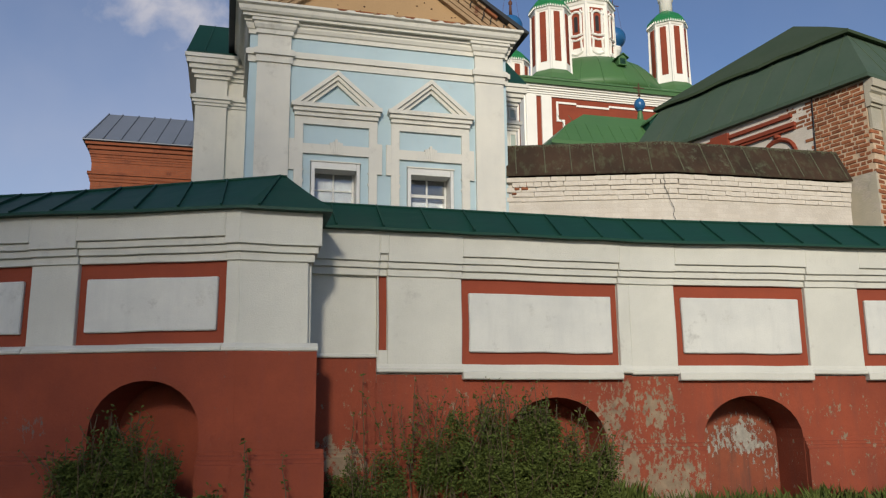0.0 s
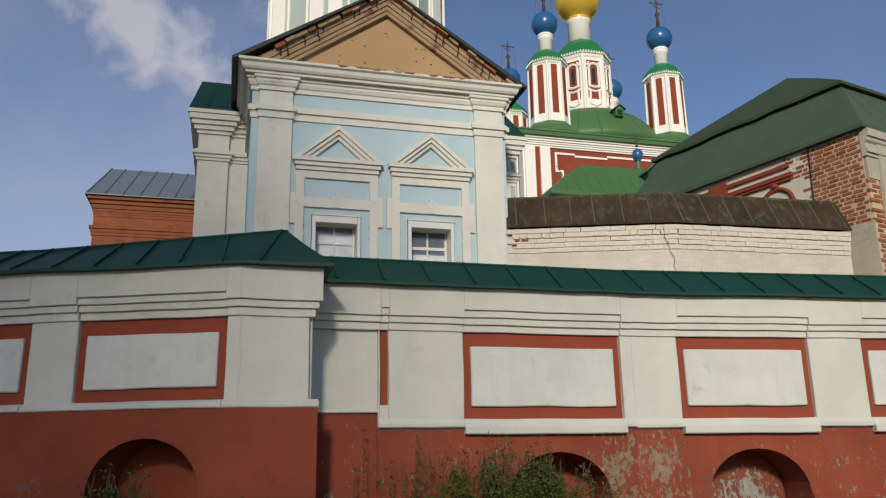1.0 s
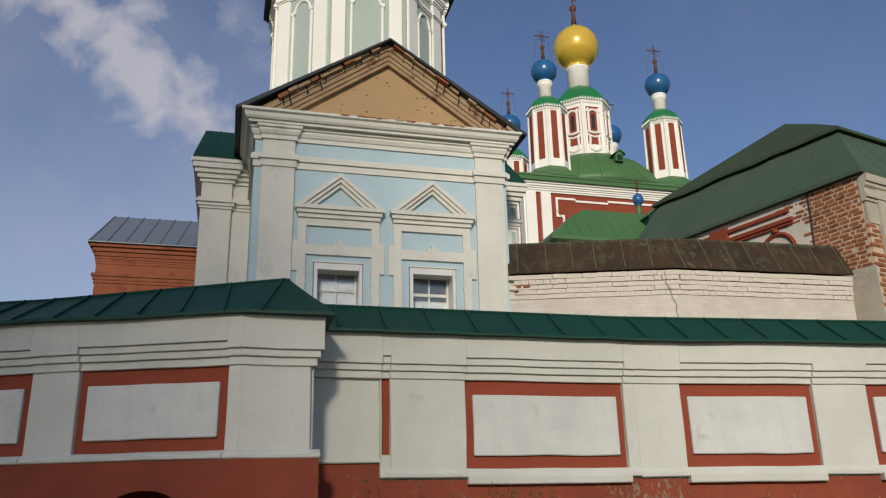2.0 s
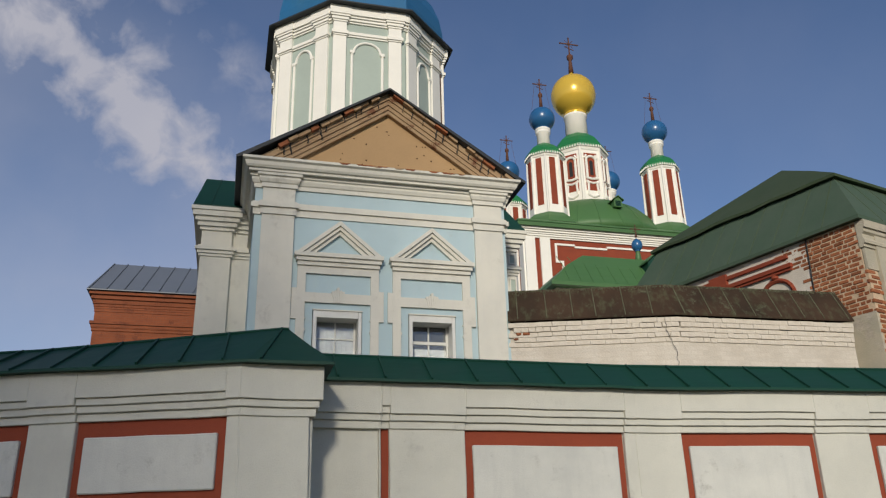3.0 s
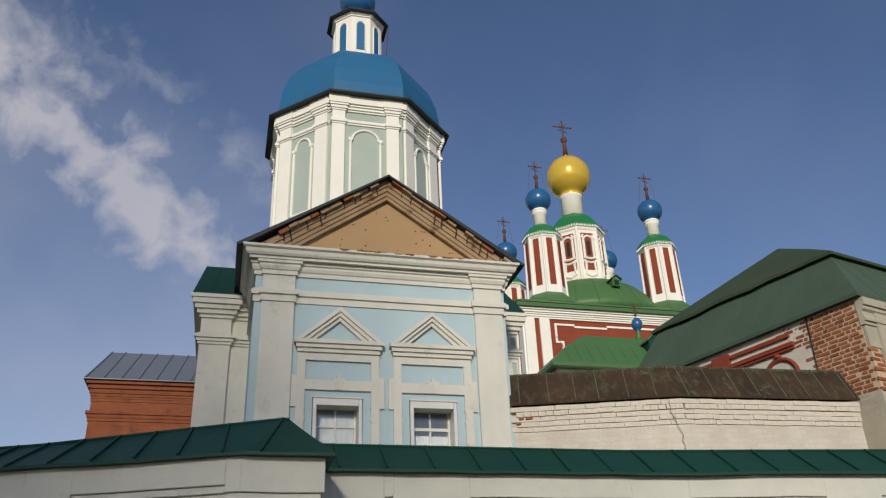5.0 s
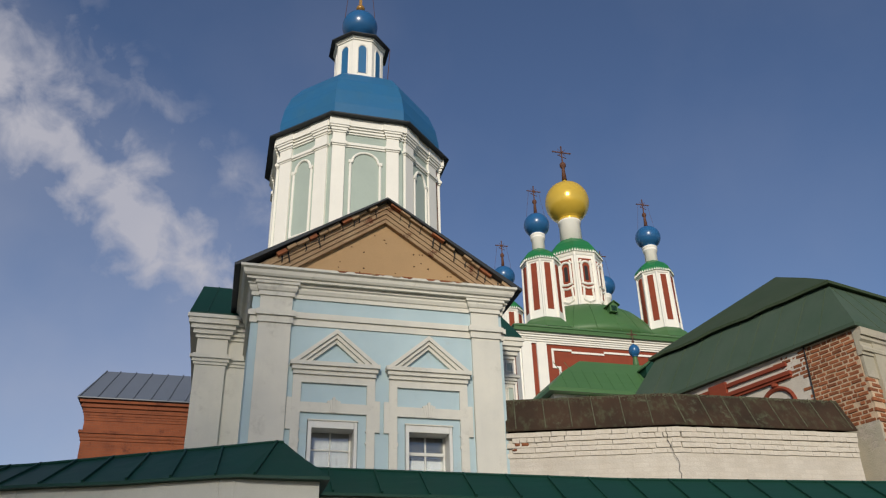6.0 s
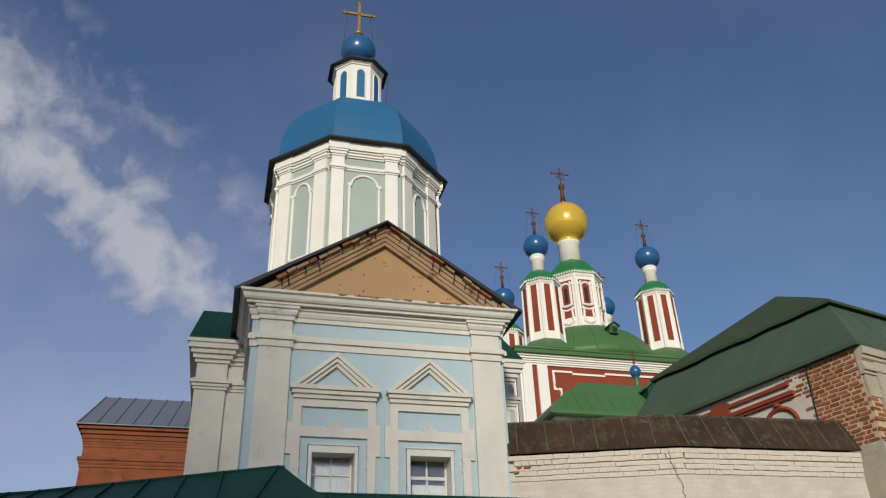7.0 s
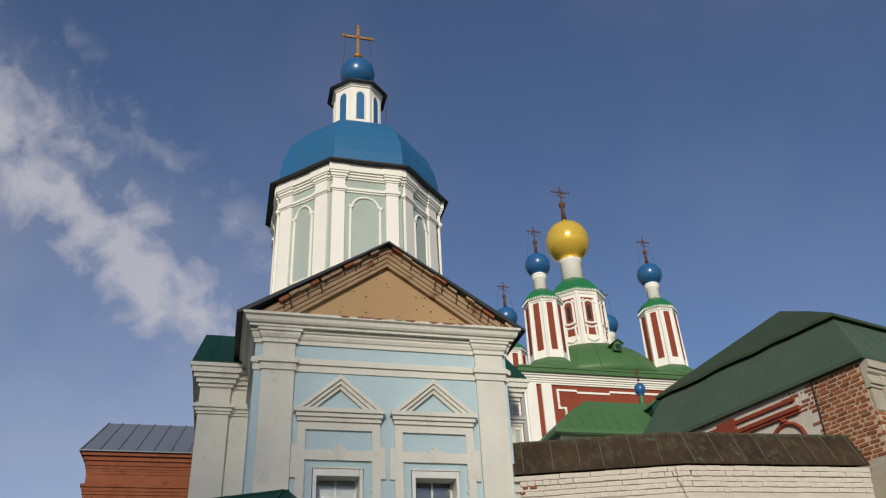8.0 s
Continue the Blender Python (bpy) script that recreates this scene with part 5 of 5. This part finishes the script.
# ---- bare brick corner, painted mouldings and plaster of the old house ----
def brick_mesh(name, lx, ly, lz, seed, mat, edge=0.006):
    rnd = random.Random(seed)
    bm = boxed(-lx / 2, lx / 2, -ly / 2, ly / 2, -lz / 2, lz / 2)
    for v in bm.verts:
        v.co += Vector((rnd.uniform(-1, 1), rnd.uniform(-1, 1), rnd.uniform(-1, 1))) * 0.004
    bmesh.ops.bevel(bm, geom=list(bm.edges), offset=edge, segments=1, affect="EDGES")
    bmesh.ops.recalc_face_normals(bm, faces=bm.faces)
    me = bpy.data.meshes.new(name)
    bm.to_mesh(me)
    bm.free()
    me.materials.append(mat)
    return me


def house_corner(h):
    ins = 0.16
    rnd = random.Random(11)
    m_s = [brick_mesh("brick", 0.06, 0.207, 0.064, i, M_BRICK) for i in range(5)]
    m_h = [brick_mesh("brick", 0.06, 0.095, 0.064, 20 + i, M_BRICK) for i in range(5)]
    f_s = [brick_mesh("brick", 0.25, 0.06, 0.072, 40 + i, M_BRICK) for i in range(3)]
    bed = part("mortar_bed", boxed(ins - 0.022, ins + 0.005, ins + 0.02, 1.9, 6.0, GZ - 0.04), M_MORTAR, h, "crumbling lime mortar")
    z, row = 6.08, 0
    while z < GZ - 0.08:
        edge = 0.75 if z < 6.3 else 1.05 if z < 6.6 else 1.28 if z < 7.38 else 1.62 if z < 7.55 else 1.86
        y = ins + 0.03 + (0.07 if row % 2 else 0.0)
        while y < edge + rnd.uniform(-0.05, 0.12):
            head = (row % 2 == 0 and rnd.random() < 0.4) or rnd.random() < 0.2
            ln = 0.10 if head else 0.215
            if rnd.random() > 0.02:
                ob = new("brick", rnd.choice(m_h if head else m_s))
                ob.parent = bed
                ob.matrix_basis = pose(ins - 0.004 - rnd.uniform(-0.008, 0.006), y + ln / 2, z + rnd.uniform(-0.006, 0.006), rnd.uniform(-2, 2), 0, rnd.uniform(-2, 2))
            y += ln + 0.022
        z += 0.088
        row += 1
    # quoin on the front face, bricks showing where the plaster fell
    q = part("quoin_bed", boxed(ins - 0.02, ins + 0.30, ins - 0.03, ins + 0.02, 4.4, 6.9), M_MORTAR, h, "eroded quoin mortar")
    z, row = 4.45, 0
    while z < 6.85:
        x = ins - 0.01 + (0.10 if row % 2 else 0.0)
        while x < ins + (0.16 if row % 2 else 0.28):
            if rnd.random() > 0.15:
                ob = new("brick", rnd.choice(f_s))
                ob.parent = q
                ob.matrix_basis = pose(x + 0.1, ins - 0.012 - rnd.uniform(-0.01, 0.012), z, 0, rnd.uniform(-1.5, 1.5), 0)
            x += 0.28
        z += 0.1
        row += 1
    part("corner_pilaster", boxed(ins + 0.34, ins + 1.3, ins - 0.10, ins + 0.02, 0, GZ - 0.3), M_BEIGE, h, "weathered plaster pilaster")
    part("capital_plaster", boxed(ins + 0.0, ins + 0.36, ins - 0.05, ins + 0.02, 6.9, GZ - 0.05), M_BEIGE, h)
    part("front_cornice", sweep(bmesh.new(), [(ins - 0.04, ins - 0.03), (8.4, ins - 0.03)], stepped((0.05, 7.35, 7.42), (0.09, 7.42, 7.48), (0.05, 7.55, 7.62), (0.10, 7.66, 7.74), (0.14, 7.74, GZ - 0.06))), M_BEIGE, h)
    part("low_plaster", boxed(ins - 0.05, ins + 0.01, ins - 0.04, 1.4, 0, 6.04), M_BEIGE, h, "sandy plaster left on the brick")
    # red mouldings on the whitewash
    x0, x1 = ins - 0.09, ins - 0.02
    part("red_moulding", boxed(x0, x1, 1.80, 6.4, 7.66, 7.74), M_RED_TRIM, h)
    part("red_moulding", boxed(x0, x1, 1.74, 3.45, 7.38, 7.44), M_RED_TRIM, h)
    part("red_moulding", boxed(x0 - 0.03, x1, 1.72, 3.45, 7.44, 7.53), M_RED_TRIM, h)
    part("red_block", boxed(x0 - 0.02, x1, 3.45, 3.95, 7.38, 7.80), M_RED_TRIM, h)
    part("red_moulding", boxed(x0, x1, 3.95, 6.4, 7.38, 7.50), M_RED_TRIM, h)
    bm = bmesh.new()
    pts = [(2.2 - 0.42 * math.cos(math.pi * i / 12), 6.86 + 0.40 * math.sin(math.pi * i / 12)) for i in range(13)]
    for (ya, za), (yb, zb) in zip(pts, pts[1:]):
        tube(bm, (x1 - 0.01, ya, za), (x1 - 0.01, yb, zb), 0.055, n=6)
    lathe(bm, [(0.02, 7.26), (0.09, 7.31), (0.09, 7.36), (0.02, 7.42)], 10, cx=x1 - 0.01, cy=2.2)
    part("red_arch", bm, M_RED_TRIM, h, "red painted arch moulding")
    part("cable", tube(bmesh.new(), (ins - 0.05, 1.34, 6.3), (ins - 0.05, 1.30, GZ - 0.04), 0.012, n=5), M_DARKSHEET, h)


house_corner(old_house)


# ---- projecting brick courses on the white wall ----
def white_courses():
    w = bpy.data.objects["brick_wall"]
    rnd = random.Random(5)
    ms = [brick_mesh("brick", 0.264, 0.16, 0.087, 60 + i, M_WBRICK, 0.004) for i in range(4)]
    mh = [brick_mesh("brick", 0.127, 0.16, 0.087, 70 + i, M_WBRICK, 0.004) for i in range(3)]
    for a, b in zip(WB, WB[1:]):
        d = (b - a).normalized()
        nn = Vector((d.y, -d.x))
        ang = math.degrees(math.atan2(d.y, d.x))
        L = (b - a).length
        for r, (z, o) in enumerate(((WBZ - 0.045, 0.075), (WBZ - 0.134, 0.066), (WBZ - 0.223, 0.036), (WBZ - 0.312, 0.030), (WBZ - 0.401, 0.010))):
            k = 0.0
            k += 0.1 if r % 2 else 0.0
            while k + 0.262 < L:
                head = (r == 1 and (k < 0.9 or k > L - 1.0)) or rnd.random() < 0.12
                ln = 0.125 if head else 0.262
                if rnd.random() > 0.012 or r == 0:
                    p = a + d * (k + ln / 2) + nn * (o - 0.07 + rnd.uniform(-0.004, 0.004))
                    ob = new("brick", rnd.choice(mh if head else ms))
                    ob.parent = w
                    ob.matrix_basis = pose(p.x, p.y, z + rnd.uniform(-0.004, 0.004), 0, rnd.uniform(-0.6, 0.6), ang + rnd.uniform(-0.6, 0.6))
                k += ln + rnd.choice((0.002, 0.004, 0.006, 0.011))
            if L - k > 0.03:
                p = a + d * ((k + L) / 2) + nn * (o - 0.07)
                ob = new("brick", mh[0])
                ob.parent = w
                ob.matrix_basis = pose(p.x, p.y, z, 0, 0, ang) @ Matrix.Diagonal(((L - k) / 0.13, 1, 1, 1))
            if a is WB[1]:
                p = a + (nn + Vector((-0.07, -1.0))).normalized() * (o - 0.071)
                ob = new("brick", ms[r % 4])
                ob.parent = w
                ob.matrix_basis = pose(p.x, p.y, z, 0, 0, 4.0) @ Matrix.Diagonal((0.55, 1, 1, 1))
    # broken, bare bricks near the church end
    for x, z, lx, lz in ((1.50, WBZ - 0.11, 0.20, 0.07), (1.38, WBZ - 0.20, 0.10, 0.07), (1.52, WBZ - 0.20, 0.13, 0.06), (1.33, WBZ - 0.29, 0.08, 0.05)):
        ob = new("broken_brick", brick_mesh("broken_brick", lx, 0.13, lz, int(x * 100), M_BRICK, 0.015))
        ob.parent = w
        ob.matrix_basis = pose(x, 14.452 - 0.07 * (x - 1.3), z, rnd.uniform(-8, 8), rnd.uniform(-9, 9), rnd.uniform(-10, 10))
        ob["label"] = "bare broken red brick"


white_courses()


# ---- bushes and weeds along the foot of the wall ----
def leaves_into(bm, centre, spread, count, size, rnd):
    for _ in range(count):
        while True:
            q = Vector((rnd.uniform(-1, 1), rnd.uniform(-1, 1), rnd.uniform(-1, 1)))
            if 0.15 < q.length < 1:
                break
        p = Vector(centre) + Vector((q.x * spread[0], q.y * spread[1], q.z * spread[2]))
        e = Euler((rnd.uniform(-1.2, 1.2), rnd.uniform(-1.2, 1.2), rnd.uniform(0, 6.28))).to_matrix()
        s = size * rnd.uniform(0.6, 1.3)
        pts = [Vector((0, -s, 0)), Vector((s * 0.42, -s * 0.1, s * 0.12)), Vector((0, s, -s * 0.1)), Vector((-s * 0.42, -s * 0.1, s * 0.12))]
        bm.faces.new([bm.verts.new(p + e @ v) for v in pts])


def bush(name, label, m, lobes, seed, dens=1.0, size=0.024):
    rnd = random.Random(seed)
    b = thing(name, label, "bush", m)
    st = bmesh.new()
    lv = bmesh.new()
    for x, y, z, rx, ry, rz in lobes:
        for _ in range(7):
            tip = (x + rnd.uniform(-.8, .8) * rx, y + rnd.uniform(-.8, .8) * ry, z + rnd.uniform(-0.1, .95) * rz)
            base = (x + rnd.uniform(-.3, .3) * rx, y + rnd.uniform(-.3, .3) * ry, 0.2)
            midp = tuple((p + q) / 2 + rnd.uniform(-.06, .06) for p, q in zip(tip, base))
            tube(st, base, midp, 0.012, 0.008, n=5)
            tube(st, midp, tip, 0.008, 0.003, n=5)
            for _ in range(3):
                c = Vector(midp).lerp(Vector(tip), rnd.uniform(0.2, 1.1))
                leaves_into(lv, c, (0.13, 0.13, 0.13), int(120 * dens), size, rnd)
        leaves_into(lv, (x, y, z - 0.1 * rz), (rx, ry, rz * 0.85), int(430 * dens * rx * rz / 0.25), size, rnd)
        # arching shoots that break the outline
        for _ in range(int(16 * dens)):
            p = Vector((x + rnd.uniform(-.7, .7) * rx, y + rnd.uniform(-.7, .7) * ry, z - 0.2 * rz))
            lean = Vector((rnd.uniform(-.35, .35), rnd.uniform(-.25, .15), 1.0))
            step = rz * rnd.uniform(0.22, 0.36)
            for k in range(5):
                q = p + lean * step
                lean = (lean + Vector((rnd.uniform(-.25, .25), rnd.uniform(-.1, .1), -0.08))).normalized()
                tube(st, p, q, 0.005, 0.004, n=4)
                leaves_into(lv, q, (0.055, 0.055, 0.075), max(3, 11 - 2 * k), size * 1.1, rnd)
                p = q
    part("woody_growth", st, M_STEM, b)
    part("leaves", lv, M_LEAF, b)["kind"] = "stuff"
    return b


bush("bush", "dense green leafy bush against the red wall", MR1, [
    (2.15, -0.65, 1.15, 0.5, 0.32, 0.52), (2.65, -0.6, 0.95, 0.5, 0.32, 0.5), (1.75, -0.7, 1.1, 0.45, 0.32, 0.5), (3.1, -0.6, 0.75, 0.4, 0.3, 0.42), (2.45, -0.6, 1.3, 0.25, 0.2, 0.25),
    (2.3, -0.75, 0.6, 0.9, 0.3, 0.4)], 1, 1.7)
bush("bush", "sparse straggling weeds and bush against the red wall", MR1, [
    (0.95, -0.55, 1.05, 0.45, 0.26, 0.5), (1.35, -0.6, 1.05, 0.4, 0.26, 0.55), (0.5, -0.6, 0.7, 0.4, 0.26, 0.36), (0.15, -0.55, 0.6, 0.3, 0.26, 0.3)], 2, 0.8, 0.022)
bush("bush", "green leafy bush in front of the bastion niche", ML, [
    (-1.05, -0.35, 1.02, 0.42, 0.25, 0.42), (-1.45, -0.45, 0.8, 0.36, 0.25, 0.4), (-0.72, -0.45, 0.75, 0.32, 0.25, 0.4), (-1.1, -0.5, 0.55, 0.7, 0.25, 0.3)], 3, 1.7, 0.024)
bush("weeds", "low green weeds at the plinth", ML, [(-0.1, -0.5, 0.55, 0.2, 0.15, 0.22)], 5, 0.7, 0.03)


def tall_weed(m, x, y, h, seed):
    rnd = random.Random(seed)
    w = thing("tall_weed", "thin dry weed stalk with a few leaves", "weed", m, group="dry stalks")
    bm = bmesh.new()
    p = Vector((x, y, 0.25))
    lv = bmesh.new()
    n = 8
    for i in range(n):
        q = p + Vector((rnd.uniform(-.03, .03), rnd.uniform(-.02, .02), (h - 0.25) / n))
        tube(bm, p, q, 0.008 * (1 - i / n) + 0.003, n=5)
        if i > 2:
            leaves_into(lv, q, (0.05, 0.05, 0.04), 4, 0.03, rnd)
        p = q
    part("stalk", bm, M_STEM, w)
    part("leaves", lv, M_LEAF, w)


for i, (x, y, h) in enumerate(((0.44, -0.3, 2.05), (1.02, -0.3, 2.0), (2.0, -0.4, 1.9), (0.7, -0.35, 1.7), (1.55, -0.35, 1.75), (1.75, -0.3, 1.6), (0.25, -0.3, 1.6), (2.6, -0.4, 1.6))):
    tall_weed(MR1, x, y, h, 50 + i)
for i, (x, y, h) in enumerate(((0.05, -0.3, 1.35), (0.15, -0.35, 1.25), (0.5, -0.4, 1.2))):
    tall_weed(MB, x, y, h, 70 + i)


def grass():
    rnd = random.Random(9)
    bm = bmesh.new()

    def tuft(x, y, h, n):
        for _ in range(n):
            a = rnd.uniform(0, 6.28)
            px, py = x + rnd.gauss(0, 0.08), y + rnd.gauss(0, 0.08)
            z = ground_z(px, py) - 0.02
            hh, le = h * rnd.uniform(0.5, 1.2), rnd.uniform(0.1, 0.5) * h
            dx, dy = math.cos(a), math.sin(a)
            v = [bm.verts.new(q) for q in ((px - dy * .0035, py + dx * .0035, z), (px + dy * .0035, py - dx * .0035, z), (px + dx * le * .4, py + dy * le * .4, z + hh * 0.7), (px + dx * le, py + dy * le, z + hh))]
            bm.faces.new((v[0], v[1], v[2]))
            bm.faces.new((v[0], v[2], v[3]))
    for _ in range(500):
        x = rnd.uniform(-8, 11)
        wy = 8.9 if x < -1.4 else 10.15 + 0.24 * x
        tuft(x, wy - abs(rnd.gauss(0, 0.5)) - 0.2, rnd.uniform(0.1, 0.28), 22)
    for _ in range(34):
        x, y = along(MR1, rnd.uniform(3.3, 4.1), rnd.uniform(-0.45, -0.12))
        tuft(x, y, rnd.uniform(0.2, 0.42), 16)
    for _ in range(70):
        x, y = along(MR2, rnd.uniform(0.0, 5), rnd.uniform(-0.45, -0.12))
        tuft(x, y, rnd.uniform(0.1, 0.24), 22)
    g = part("grass", bm, M_LEAF)
    return tagged(g, "rough green grass along the wall foot", "grass", kind="stuff")


grass()


# ---- tall unseen trees, added behind the camera to throw thin shade on the bastion ----
def tree(x, y, h, r, n, seed):
    rnd = random.Random(seed)
    t = thing("tree", "tall leafy tree, unseen, added to shade the walls", "tree", pose(x, y, 0))
    bm = bmesh.new()
    p = Vector((0, 0, -0.1))
    limbs = []
    for i in range(9):
        q = p + Vector((rnd.uniform(-.2, .2), rnd.uniform(-.2, .2), h * 0.92 / 9))
        tube(bm, p, q, 0.26 * (1 - i / 9.5), 0.26 * (1 - (i + 1) / 9.5), n=10)
        if i > 1:
            limbs.append(q.copy())
        p = q
    ends = []
    for i, q in enumerate(limbs):
        for _ in range(4):
            a = rnd.uniform(0, 6.28)
            ln = r * rnd.uniform(0.6, 1.0) * (1 - 0.35 * abs(i - 2.5) / 4)
            e = q + Vector((math.cos(a) * ln, math.sin(a) * ln, rnd.uniform(0.2, 1.6)))
            tube(bm, q, e, 0.07, 0.02, n=6)
            ends += [q.lerp(e, f) for f in (0.45, 0.75, 1.0)]
    part("trunk", bm, M_STEM, t)
    lv = bmesh.new()
    for _ in range(n):
        c = rnd.choice(ends)
        leaves_into(lv, c, (1.3, 1.3, 1.5), 22, 0.20, rnd)
    part("crown", lv, M_LEAF, t)["kind"] = "stuff"


# positions and leaf counts set by the shade wanted on bastion and chapel
tree(-9.5, -44.0, 33.0, 4.6, 900, 3)
tree(-4.5, -46.0, 30.0, 2.7, 85, 17)
tree(-7.6, -47.0, 40.0, 2.8, 300, 23)
tree(-13.8, -46.0, 34.0, 4.8, 700, 8)
tree(-20.5, -43.0, 31.0, 5.4, 560, 12)


# ---- moss along the rusty capping ----
def moss():
    rnd = random.Random(21)
    bm = bmesh.new()
    for a, b in zip(WB, WB[1:]):
        d = (b - a).normalized()
        nn = Vector((d.y, -d.x))
        L = (b - a).length
        for _ in range(int(L * 150)):
            k = rnd.uniform(0, L)
            f = abs(rnd.gauss(0, 0.05))
            p = a + d * k + nn * (-0.25 + 0.5 * f)
            z = WBZ + 0.72 - 0.68 * f
            r = rnd.uniform(0.004, 0.013)
            lathe(bm, [(r, -0.01), (r * 0.8, r * 0.4), (r * 0.2, r * 0.7)], 5, rnd.uniform(0, 1))
            bm.verts.ensure_lookup_table()
            for v in bm.verts[-15:]:
                v.co = ((v.co.x + p.x) * KH, (v.co.y + p.y) * KH, (v.co.z + z) * KH - 0.133)
    return tagged(part("moss", bm, M_MOSS), "grey-green moss clinging to the rusty capping", "moss", kind="stuff")


moss()
